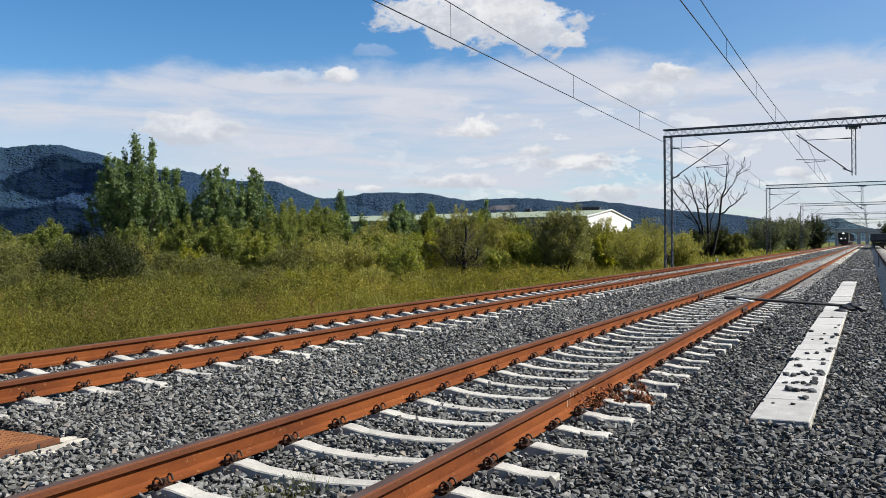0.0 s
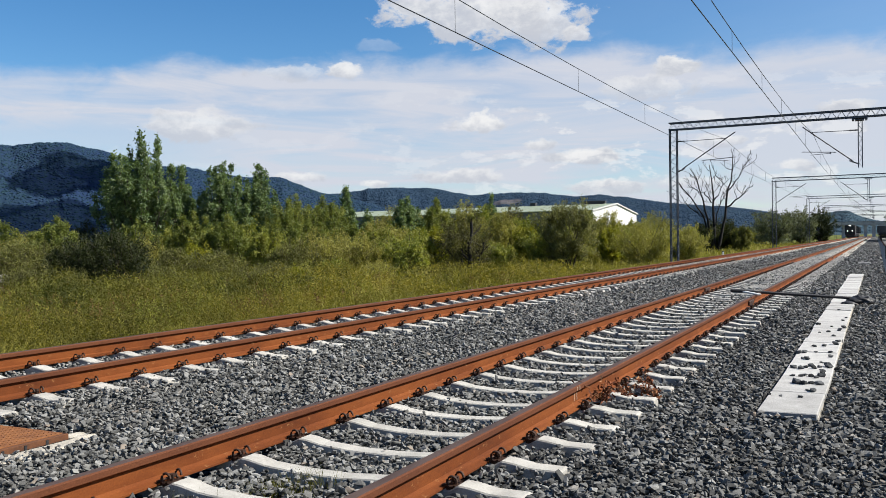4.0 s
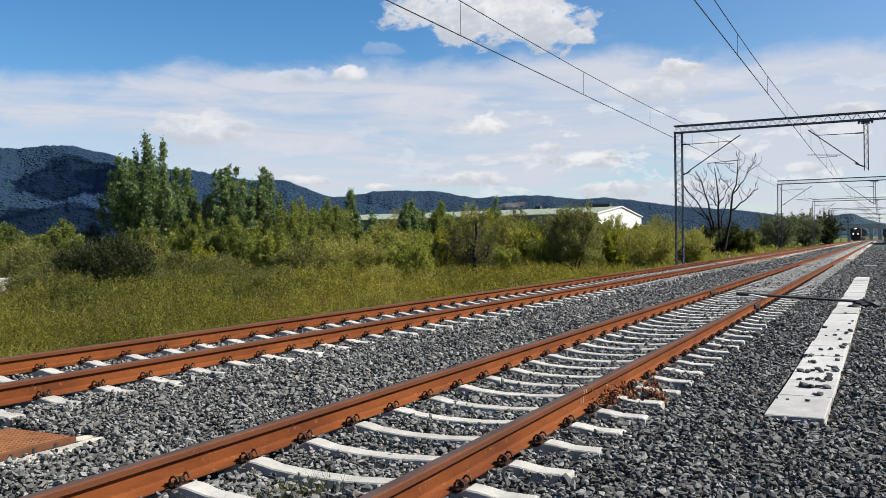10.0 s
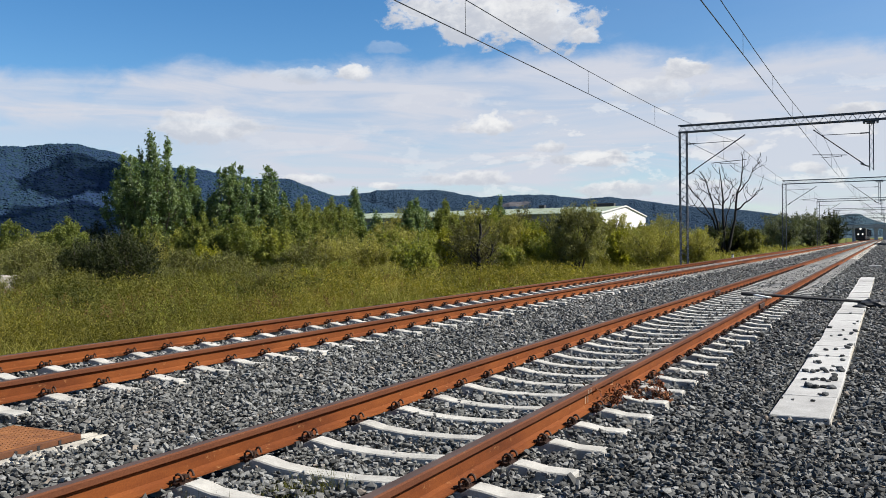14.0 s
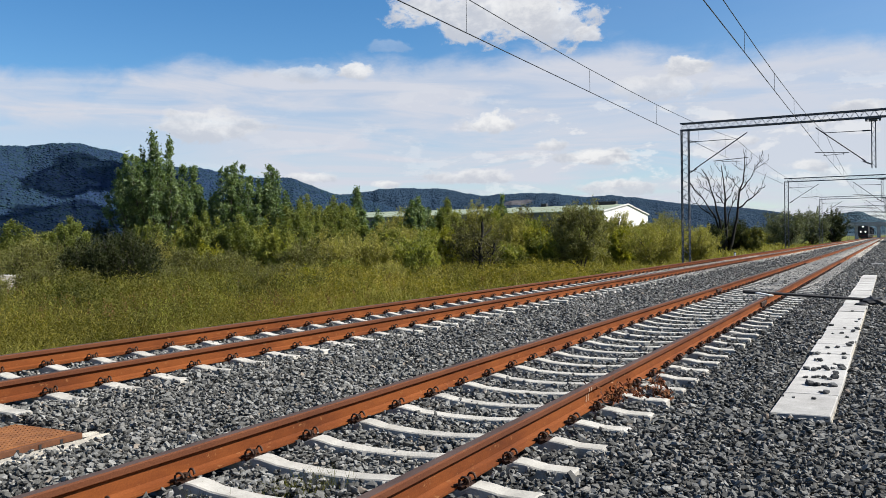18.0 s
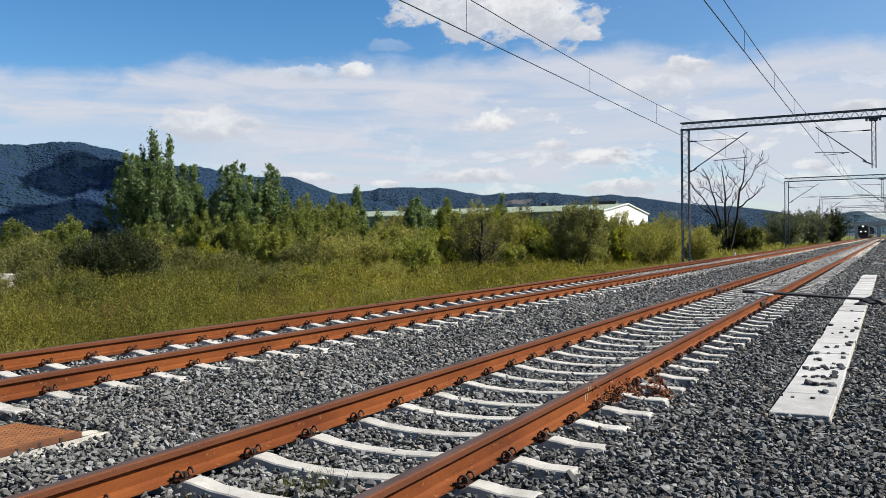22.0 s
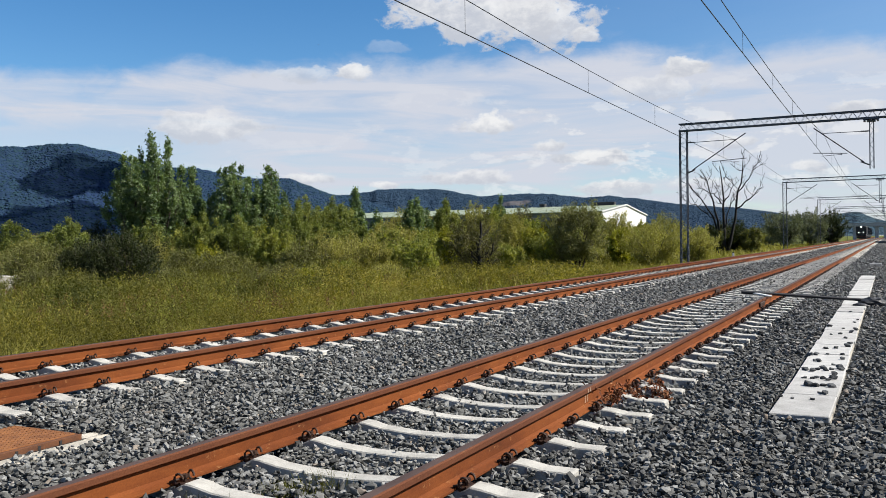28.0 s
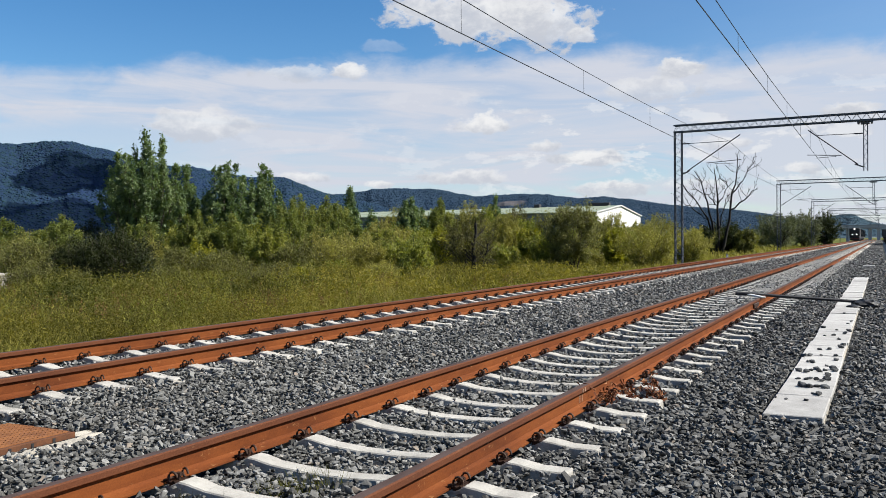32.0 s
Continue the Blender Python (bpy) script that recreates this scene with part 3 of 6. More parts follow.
    tagged(link("hillside_forest", crowns, material(name + "_hazed_crowns", leafy)), "dense trees covering the hillside, tinted blue for haze", "forest", kind="stuff")
    return tagged(link(name, mesh, material(name + "_hazed_woods", make)), label, "hills", kind="structure")


# The blue of the air in front of these hills is painted into them.
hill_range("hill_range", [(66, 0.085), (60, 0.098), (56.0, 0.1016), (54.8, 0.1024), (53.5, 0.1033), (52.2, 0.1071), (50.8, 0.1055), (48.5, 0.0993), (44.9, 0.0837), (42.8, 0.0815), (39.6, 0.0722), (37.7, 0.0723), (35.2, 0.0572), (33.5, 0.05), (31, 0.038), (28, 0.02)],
           2300.0, 900.0, "dark wooded hills with cloud shadow, tinted blue for haze", (0.014, 0.030, 0.082), (0.014, 0.034, 0.044))
# The farther ranges are coloured bluer and paler in place of haze.
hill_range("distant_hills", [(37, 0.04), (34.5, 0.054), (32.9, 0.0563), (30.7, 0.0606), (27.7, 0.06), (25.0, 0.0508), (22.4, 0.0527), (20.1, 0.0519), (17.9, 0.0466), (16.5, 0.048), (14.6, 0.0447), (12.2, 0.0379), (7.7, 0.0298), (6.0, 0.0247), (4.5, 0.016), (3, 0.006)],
           3000.0, 900.0, "long row of wooded hills on the horizon, tinted blue for haze", (0.015, 0.033, 0.066), (0.021, 0.041, 0.062), ((-985.0, 2690.0, 113.0), 48.0, 13.0))
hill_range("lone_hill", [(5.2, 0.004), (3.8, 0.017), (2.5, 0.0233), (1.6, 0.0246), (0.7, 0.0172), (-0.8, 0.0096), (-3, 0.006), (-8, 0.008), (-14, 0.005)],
           3300.0, 600.0, "low wooded hill beyond the overpass, tinted blue for haze", (0.026, 0.052, 0.080), (0.05, 0.083, 0.10))

# ---- tracks ----
SLEEPER_STEP, SLEEPER_PHASE = 0.6, 3.64
FAR_STEP, FAR_PHASE = 0.568, 4.865  # the far track's sleepers lie closer, a step fitted to the camera's view


def rail_profile():
    half = [(0.0, -0.172), (0.075, -0.172), (0.075, -0.161), (0.03, -0.149), (0.0095, -0.135), (0.0085, -0.058), (0.013, -0.050), (0.0355, -0.041), (0.036, -0.010), (0.029, -0.001), (0.0, 0.0)]
    return half + [(-x, z) for x, z in reversed(half[1:-1])]


def rail_mesh(y0, y1):
    prof = rail_profile()
    ys = np.concatenate([np.arange(y0, min(y1, 40), 2.0), np.arange(40, y1, 20.0), [y1]])
    verts = [(x, y, z) for y in ys for x, z in prof]
    k = len(prof)
    faces = [(j * k + i, j * k + (i + 1) % k, (j + 1) * k + (i + 1) % k, (j + 1) * k + i) for j in range(len(ys) - 1) for i in range(k)]
    return poly_mesh("rail", verts, faces, True)


def sleeper_mesh():
    """A concrete sleeper across x: raised rail seats, a lower waist, sloped sides."""
    xs = [-1.3, -1.28, -1.1, -0.99, -0.92, -0.86, -0.65, -0.58, -0.52, -0.4, -0.15, 0.15, 0.4, 0.52, 0.58, 0.65, 0.86, 0.92, 0.99, 1.1, 1.28, 1.3]
    tops = [-0.178, -0.17, -0.17, -0.151, -0.145, -0.178, -0.178, -0.145, -0.15, -0.174, -0.19, -0.19, -0.174, -0.15, -0.145, -0.178, -0.178, -0.145, -0.151, -0.17, -0.17, -0.178]
    sec = []
    for x, t in zip(xs, tops):
        wt = 0.064 if abs(x) > 0.5 else 0.058
        sec.append([(x, -0.105, -0.36), (x, -wt - 0.007, t - 0.008), (x, -wt, t), (x, wt, t), (x, wt + 0.007, t - 0.008), (x, 0.105, -0.36)])
    bm = bmesh.new()
    rings = [[bm.verts.new(p) for p in s] for s in sec]
    for a, b in zip(rings, rings[1:]):
        for i in range(6):
            bm.faces.new((a[i], a[(i + 1) % 6], b[(i + 1) % 6], b[i]))
    bm.faces.new(rings[0])
    bm.faces.new(list(reversed(rings[-1])))
    bmesh.ops.recalc_face_normals(bm, faces=bm.faces[:])
    mesh = bpy.data.meshes.new("sleeper")
    bm.to_mesh(mesh)
    bm.free()
    return mesh


def clip_mesh(side):
    """A sprung rail clip with its screw and plate; the rail lies towards -x when side is 1."""
    paths, radii = [], []
    for s in (-1, 1):
        a = np.linspace(0, 1.75 * np.pi, 11)
        loop = np.stack([0.122 + 0.027 * np.cos(a), s * (0.043 + 0.004 * a), -0.136 + 0.029 * np.sin(a) + 0.012], axis=-1)
        paths.append(loop * [side, 1, 1])
        radii.append(np.full(11, 0.0075))
    arm = np.array([[0.062, -0.06, -0.147], [0.092, -0.04, -0.136], [0.105, 0.0, -0.13], [0.092, 0.04, -0.136], [0.062, 0.06, -0.147]]) * [side, 1, 1]
    paths.append(arm)
    radii.append(np.full(5, 0.0085))
    v, f = tubes(paths, radii, 5)
    bm = bmesh.new()
    mesh = poly_mesh("t", v, f)
    bm.from_mesh(mesh)
    bpy.data.meshes.remove(mesh)
    add_box(bm, (0.075, 0.11, 0.03), (side * 0.125, 0, -0.165))
    add_bar(bm, (side * 0.12, 0, -0.165), (side * 0.12, 0, -0.112), 0.012, 6)
    add_bar(bm, (side * 0.12, 0, -0.127), (side * 0.12, 0, -0.108), 0.021, 6)
    out = bpy.data.meshes.new("rail_clip")
    bmesh.ops.recalc_face_normals(bm, faces=bm.faces[:])
    bm.to_mesh(out)
    bm.free()
    return out


def joined(name, mesh, places, mat, parent):
    """Far repeats of one mesh joined into one part."""
    v = np.array([p.co[:] for p in mesh.vertices])
    mesh.calc_loop_triangles()
    f = np.array([t.vertices[:] for t in mesh.loop_triangles])
    verts = (v[None] + np.asarray(places)[:, None]).reshape(-1, 3)
    faces = (f[None] + (np.arange(len(places)) * len(v))[:, None, None]).reshape(-1, 3)
    return tagged(link(name, poly_mesh(name, verts, faces), mat, parent), kind="stuff")


def plain_sleeper():
    bm = add_box(bmesh.new(), (2.6, 0.12, 0.2), (0, 0, -0.272))
    mesh = bpy.data.meshes.new("plain_sleeper")
    bm.to_mesh(mesh)
    bm.free()
    return mesh


RAIL_MESH, SLEEPER_MESH, FAR_SLEEPER = rail_mesh(-10.0, 600.0), sleeper_mesh(), plain_sleeper()
CLIPS = {s: clip_mesh(s) for s in (-1, 1)}


def railway_track(x, z, phase, singles, clips, label, step=SLEEPER_STEP):
    track = root("railway_track", label, "railway track", "railway tracks", pose(x, 0, z))
    for s in (-1, 1):
        rail = link("rail", RAIL_MESH, RUST, track, "rust-red steel rail")
        rail.location.x = s * RAIL
    first = -22
    ys = [phase + step * i for i in range(first, 640)]
    near = [y for y in ys if y < singles]
    for y in near:
        ob = link("sleeper", SLEEPER_MESH, CONCRETE, track)
        ob.location = (random.uniform(-0.012, 0.012), y + random.uniform(-0.012, 0.012), random.uniform(-0.004, 0.003))
        ob.rotation_euler.z = random.uniform(-0.006, 0.006)
    tagged(joined("far_sleepers", FAR_SLEEPER, [(0, y, 0) for y in ys if y > singles and y < 300], CONCRETE, track), kind="stuff")
    rest = {-1: [], 1: []}
    for y in ys:
        if y < 2.0 or y > 45 or singles < 10:
            continue
        for s in (-1, 1):
            for side in (-1, 1):
                if y < clips:
                    ob = link("rail_clip", CLIPS[side], CLIP, track)
                    ob.location = (s * RAIL, y, -0.004)
                else:
                    rest[side].append((s * RAIL, y, -0.004))
    for side in (-1, 1) if rest[1] else ():
        joined("distant_fastening", CLIPS[side], rest[side], CLIP, track)
    return track


near_track = railway_track(NEAR_X, 0.0, SLEEPER_PHASE, 60.0, 24.0, "rust-red rails on white concrete sleepers in grey ballast")
far_track = railway_track(FAR_X, FAR_Z, FAR_PHASE, 60.0, 24.0, "rust-red rails beside the meadow on white concrete sleepers", FAR_STEP)
right_track = railway_track(RIGHT_X, 0.0, SLEEPER_PHASE + 0.1, 2.0, 2.0, "dark rusty rails on concrete sleepers")

# ---- loose ballast ----


def scatter_stones(name, pts, sizes, shapes, label, mat):
    """Many crushed stones in one mesh: every one a turned copy of one of a few angular shapes."""
    g = np.random.default_rng(len(pts))
    count = len(pts)
    kinds = g.integers(0, len(shapes), count)
    # most lie on a broad side, tilted a little
    tilt, lean, spin = g.normal(0, 0.27, count) + (g.random(count) < 0.15) * g.uniform(-0.8, 0.8, count), g.uniform(0, 2 * np.pi, count), g.uniform(0, np.pi, count)
    ct, st, cy, sy = np.cos(tilt), np.sin(tilt), np.cos(spin), np.sin(spin)
    w, x, y, z = ct * cy, st * (np.cos(lean) * cy + np.sin(lean) * sy), st * (np.sin(lean) * cy - np.cos(lean) * sy), ct * sy
    rot = np.stack([1 - 2 * (y * y + z * z), 2 * (x * y - z * w), 2 * (x * z + y * w), 2 * (x * y + z * w), 1 - 2 * (x * x + z * z), 2 * (y * z - x * w),
                    2 * (x * z - y * w), 2 * (y * z + x * w), 1 - 2 * (x * x + y * y)], axis=-1).reshape(-1, 3, 3)
    verts, faces, base = [], [], 0
    for kind, (sv, sf) in enumerate(shapes):
        pick = np.flatnonzero(kinds == kind)
        v = np.einsum("nij,nkj->nki", rot[pick], sv[None] * sizes[pick, None, None]) + pts[pick, None]
        verts.append(v.reshape(-1, 3))
        faces.append((sf[None] + (np.arange(len(pick)) * len(sv))[:, None, None]).reshape(-1, 3) + base)
        base += len(pick) * len(sv)
    ob = link(name, poly_mesh(name, np.concatenate(verts), np.concatenate(faces), True), mat)
    return tagged(ob, label, "ballast", kind="stuff")


def stone_shapes(points, kinds, seed):
    """Broken stones: hulls round jittered block corners and a few points between."""
    g = np.random.default_rng(seed)
    out = []
    for _ in range(kinds):
        half = g.uniform([0.5, 0.36, 0.2], [0.72, 0.52, 0.34])
        corners = np.array([(a, b, c) for a in (-1, 1) for b in (-1, 1) for c in (-1, 1)]) * g.uniform(0.22, 1.0, (8, 3))
        p = g.normal(size=(points, 3))
        p = p / np.linalg.norm(p, axis=1, keepdims=True) * g.uniform(0.9, 1.1, (points, 1))
        p = np.concatenate([corners, p]) * half
        bm = bmesh.new()
        for q in p:
            bm.verts.new(q)
        res = bmesh.ops.convex_hull(bm, input=bm.verts[:])
        bmesh.ops.delete(bm, geom=list({e for e in res["geom_interior"] + res["geom_unused"] if isinstance(e, bmesh.types.BMVert)}), context="VERTS")
        bmesh.ops.triangulate(bm, faces=bm.faces[:])
        bm.verts.index_update()
        out.append((np.array([v.co[:] for v in bm.verts]), np.array([[v.index for v in t.verts] for t in bm.faces])))
        bm.free()
    return out


def in_view(x, y, spare=0.6):
    """The stretch of the plan beside and ahead of the standing place."""
    return (y > 2.6) & (x < 3.5 + 0.035 * y) & (x > 2.6 - 1.5 * y - spare)


def sleeper_free(x, y):
    ok = np.ones(len(x), bool)
    for cx, phase, step in ((NEAR_X, SLEEPER_PHASE, SLEEPER_STEP), (FAR_X, FAR_PHASE, FAR_STEP), (RIGHT_X, SLEEPER_PHASE + 0.1, SLEEPER_STEP)):
        off = (y - phase + step / 2) % step - step / 2
        ok &= ~((np.abs(x - cx) < 1.29) & (np.abs(off) < 0.082))
        ok &= ~(np.abs(np.abs(x - cx) - RAIL) < 0.085)
    ok &= ~((x > 2.06) & (x < 2.58) & (y > 7.2) & (y < 33.6))  # the cable trough
    ok &= ~((x < -1.99) & (x > -2.93) & (y < np.where(x > -2.3, 4.4, 4.24)) & (y > 2.5))  # the pit cover
    return ok


def lay_ballast():
    fine, middling, rough = stone_shapes(5, 48, 3), stone_shapes(3, 36, 4), stone_shapes(0, 24, 5)
    zones = (("ballast_stones", 2.6, 6.2, 1350, 0.023, 0.049, fine), ("ballast_stones", 6.2, 10.0, 1020, 0.026, 0.054, middling), ("farther_ballast_stones", 10.0, 20.0, 430, 0.038, 0.066, rough), ("distant_ballast_stones", 20.0, 46.0, 145, 0.05, 0.078, rough), ("faraway_ballast_stones", 46.0, 130.0, 27, 0.08, 0.13, rough))
    for name, y0, y1, per, small, big, shapes in zones:
        right = 4.6 if y0 < 20 else 6.2
        count = int(per * (y1 - y0) * (right + 6.9))
        x, y = rng.uniform(-6.9, right, count), rng.uniform(y0, y1, count)
        free = sleeper_free(x, y)
        ok = in_view(x, y) & (free | ((rng.random(count) < 0.006) & (np.abs(np.abs(x) - RAIL) > 0.17) & (np.abs(np.abs(x - FAR_X) - RAIL) > 0.17) & (x < 2.0) & (x > -5.5) & (y > 4.6)))
        x, y, free = x[ok], y[ok], free[ok]
        size = rng.uniform(small, big, len(x)) * rng.choice([0.7, 1.0, 1.0, 1.25], len(x))
        heap = np.array([noise.noise(Vector((a * 1.3, b * 1.3, 0))) for a, b in zip(x, y)]) * 0.018
        z = bed_level(x) + heap + rng.uniform(-0.085, 0.022, len(x)) - size * 0.12
        z = np.where(free, z, np.where(x < -2.2, -0.05, -0.155) - 0.02 * (np.abs(x) < 0.5))  # a few lie on the sleepers
        size = np.where(free, size, size * 0.6)
        pts, between = np.stack([x, y, z], axis=-1), x < 0.95
        if y0 >= 20:
            dusty = np.abs(x) < 1.4 + 0.25 * rng.normal(size=len(x))
            scatter_stones(name, pts[dusty], size[dusty], shapes, "dusty grey crushed stones, lightened farther along the line", DUSTY_LIT_STONE)
            between = ~dusty
        scatter_stones(name, pts[between], size[between], shapes, "grey crushed stones between the tracks, lightened as if sunlit", SUNLIT_STONE)
        if y0 >= 20:
            continue
        scatter_stones(name, pts[~between], size[~between], shapes, "dark grey crushed stones beside the track", STONE)


lay_ballast()


def make_trough():
    """Cable trough beside the track: a row of concrete cover slabs on a low concrete channel."""
    trough = root("cable_trough", "white concrete cable trough with cover slabs in the ballast", "cable trough", at=pose(0, 0, 0))
    bm = bmesh.new()
    add_box(bm, (0.05, 26.1, 0.3), (2.115, 20.4, -0.40), bevel=0.004)
    add_box(bm, (0.05, 26.1, 0.3), (2.515, 20.4, -0.40), bevel=0.004)
    part("channel", bm, ROUGH_CONCRETE, trough)
    g = random.Random(4)
    y, meshes = 7.28, {}
    while y < 33.4:
        length = g.choice([0.98, 0.98, 0.98, 0.49])
        if length not in meshes:
            bm = add_box(bmesh.new(), (0.45, length - 0.014, 0.055), (0, length / 2, -0.0275), bevel=0.007)
            mesh = bpy.data.meshes.new("cover_slab")
            bm.to_mesh(mesh)
            bm.free()
            meshes[length] = mesh
        ob = link("cover_slab", meshes[length], SLAB, trough)
        ob.location = (2.315 + g.uniform(-0.012, 0.012), y, -0.215 + g.uniform(-0.006, 0.006))
        ob.rotation_euler = (g.uniform(-0.004, 0.004), g.uniform(-0.008, 0.008), g.uniform(-0.008, 0.008))
        y += length


make_trough()

# ---- overhead line ----
PORTALS = (-4.0, 48.0, 100.0, 152.0, 204.0, 256.0, 308.0)
MAST_X, MAST_RIGHT, BEAM_Z = -7.0, 9.4, 7.27


def lattice_mast():
    """Four corner bars with zigzag lacing on each side."""
    bm = bmesh.new()
    hx, hy, low, high = 0.19, 0.15, FIELD - 0.3, 7.05
    for sx in (-1, 1):
        for sy in (-1, 1):
            add_angle(bm, (sx * hx, sy * hy, low), (sx * hx, sy * hy, high), 0.052)
    steps = 34
    for i in range(steps):
        a, b = low + (high - low) * i / steps, low + (high - low) * (i + 1) / steps
        s = 1 if i % 2 else -1
        for t in (-1, 1):
            add_angle(bm, (-hx * s, t * hy, a), (hx * s, t * hy, b), 0.04, 0.012)
            add_angle(bm, (t * hx, -hy * s, a), (t * hx, hy * s, b), 0.04, 0.012)
    return bm


def catenary_portal():
    portal = root("catenary_portal", "grey lattice steel portal spanning the tracks", "catenary portal", "catenary portals")
    bm = lattice_mast()
    part("mast", bm, GALVA, portal).location.x = MAST_X
    part("mast", lattice_mast(), GALVA, portal).location.x = MAST_RIGHT
    for x in (MAST_X, MAST_RIGHT):
        box_part("footing", (0.8, 0.8, 0.7), (x, 0, FIELD - 0.1), ROUGH_CONCRETE, portal, bevel=0.03)
    x0, x1 = MAST_X - 0.22, MAST_RIGHT + 0.22
    for sy in (-1, 1):
        for z in (7.09, 7.45):
            box_part("chord", (x1 - x0, 0.07, 0.072), ((x0 + x1) / 2, sy * 0.17, z), GALVA, portal)
    steps = 38
    for sy in (-0.17, 0.17):
        bm = bmesh.new()
        for i in range(steps):
            a, b = x0 + (x1 - x0) * i / steps, x0 + (x1 - x0) * (i + 1) / steps
            m = (a + b) / 2
            add_angle(bm, (a, sy, 7.10), (m, sy, 7.44), 0.028, 0.014)
            add_angle(bm, (m, sy, 7.44), (b, sy, 7.10), 0.028, 0.014)
        part("lacing", bm, GALVA, portal)
    bm = bmesh.new()
    add_box(bm, (0.72, 0.5, 0.05), (2.25, 0, 7.03))
    add_box(bm, (0.4, 0.42, 0.06), (2.25, 0, 6.93))
    for s in (-1, 1):
        add_box(bm, (0.1, 0.5, 0.12), (2.25 + s * 0.3, 0, 6.98))
    part("hanger_plate", bm, GALVA, portal)
    bm = bmesh.new()
    for sx in (-1, 1):
        for sy in (-1, 1):
            add_angle(bm, (2.27 + sx * 0.09, sy * 0.1, 4.55), (2.27 + sx * 0.09, sy * 0.1, 6.95), 0.045)
    for i in range(10):
        a, b = 4.57 + 0.236 * i, 4.57 + 0.236 * (i + 1)
        s = 1 if i % 2 else -1
        for sy in (-0.1, 0.1):
            add_angle(bm, (2.27 - 0.09 * s, sy, a), (2.27 + 0.09 * s, sy, b), 0.025, 0.012)
    part("drop_post", bm, GALVA, portal)
    # cantilevers: stay tube, slanted bracket, registration arm, insulators
    for foot, way, wire, top, low in ((MAST_X + 0.22, 1, -4.2, 6.45, 5.22), (2.16, -1, 0.05, 6.46, 5.28)):
        bm = bmesh.new()
        base = 4.76 if way > 0 else 4.74
        add_bar(bm, (foot + way * 0.25, 0, base + 0.16), (wire + way * 0.45, 0, top + 0.3), 0.028, 6)
        part("bracket_tube", bm, DARK, portal)
        part("stay_tube", add_bar(bmesh.new(), (foot + way * 0.35, 0, top - 0.02), (wire, 0, top), 0.016, 6), DARK, portal)
        for z0, z1 in ((base, base + 0.18), (top - 0.02, top - 0.02)):
            bm = add_bar(bmesh.new(), (foot - way * 0.02, 0, z0), (foot + way * 0.4, 0, z1), 0.03, 8)
            for i in range(4):
                p = Vector((foot + way * (0.08 + 0.08 * i), 0, z0 + (z1 - z0) * (0.2 + 0.2 * i)))
                add_bar(bm, p, p + Vector((way * 0.03, 0, 0)), 0.04, 8)
            part("insulator", bm, DARK, portal)
        bm = bmesh.new()
        add_bar(bm, (foot + way * 1.28 if way > 0 else foot - 1.0, 0, low + 0.1), (wire + way * 0.5, 0, low + 0.2), 0.018, 6)
        add_bar(bm, (wire - way * 0.85, 0, low + 0.13), (wire - way * 0.85, 0, low + 0.02), 0.02, 6)
        add_bar(bm, (wire - way * 0.85, 0, low + 0.06), (wire + way * 0.1, 0, low + 0.02), 0.012, 6)
        part("registration_arm", bm, DARK, portal)
    return portal


first_portal = catenary_portal()
first_portal.matrix_basis = pose(0, PORTALS[0], 0)
for py in PORTALS[1:]:
    copy_thing(first_portal, pose(0, py, 0))


def overhead_wires(cx, contact, support, low, hangs, label):
    line = root("overhead_line", label, "overhead line", "overhead lines")
    spans = [(PORTALS[i], PORTALS[i + 1]) for i in range(len(PORTALS) - 1)] + [(-56.0, -4.0), (308.0, 360.0)]
    paths, carry, hang = [], [], []
    for a, b in sorted(spans):
        n = 13
        t = np.linspace(0, 1, n)
        side = 1 if round((a + 56) / 52) % 2 else -1
        x = cx + side * 0.06 * (1 - 2 * t)
        y = a + (b - a) * t
        paths.append(np.stack([x, y, np.full(n, contact)], axis=-1))
        sag = support - (support - low) * (1 - (2 * t - 1) ** 2)
        carry.append(np.stack([x, y, sag], axis=-1))
        for yd in [a + d for d in hangs]:
            td = (yd - a) / (b - a)
            xd = cx + side * 0.06 * (1 - 2 * td)
            hang.append(np.array([[xd, yd, contact], [xd, yd, support - (support - low) * (1 - (2 * td - 1) ** 2)]]))
    for name, group, rad in (("contact_wire", paths, 0.011), ("messenger_wire", carry, 0.0095)):
        for p in group:
            v, f = tubes([p], [np.full(len(p), rad)], 5)
            link(name, poly_mesh(name, v, f), WIRE, line)
    for p in hang:
        v, f = tubes([p], [np.full(2, 0.005)], 4)
        link("dropper", poly_mesh("dropper", v, f), WIRE, line)


overhead_wires(-4.27, 5.2, 6.45, 5.82, (3.7, 11.3, 18.9, 26.6, 34.2, 41.8, 48.6), "dark contact wire hung below a sagging carrier wire")
overhead_wires(0.12, 5.29, 6.44, 5.76, (6.9, 12.6, 18.3, 24.0, 29.7, 35.4, 41.1, 46.8), "dark contact wire over the middle track below its carrier wire")

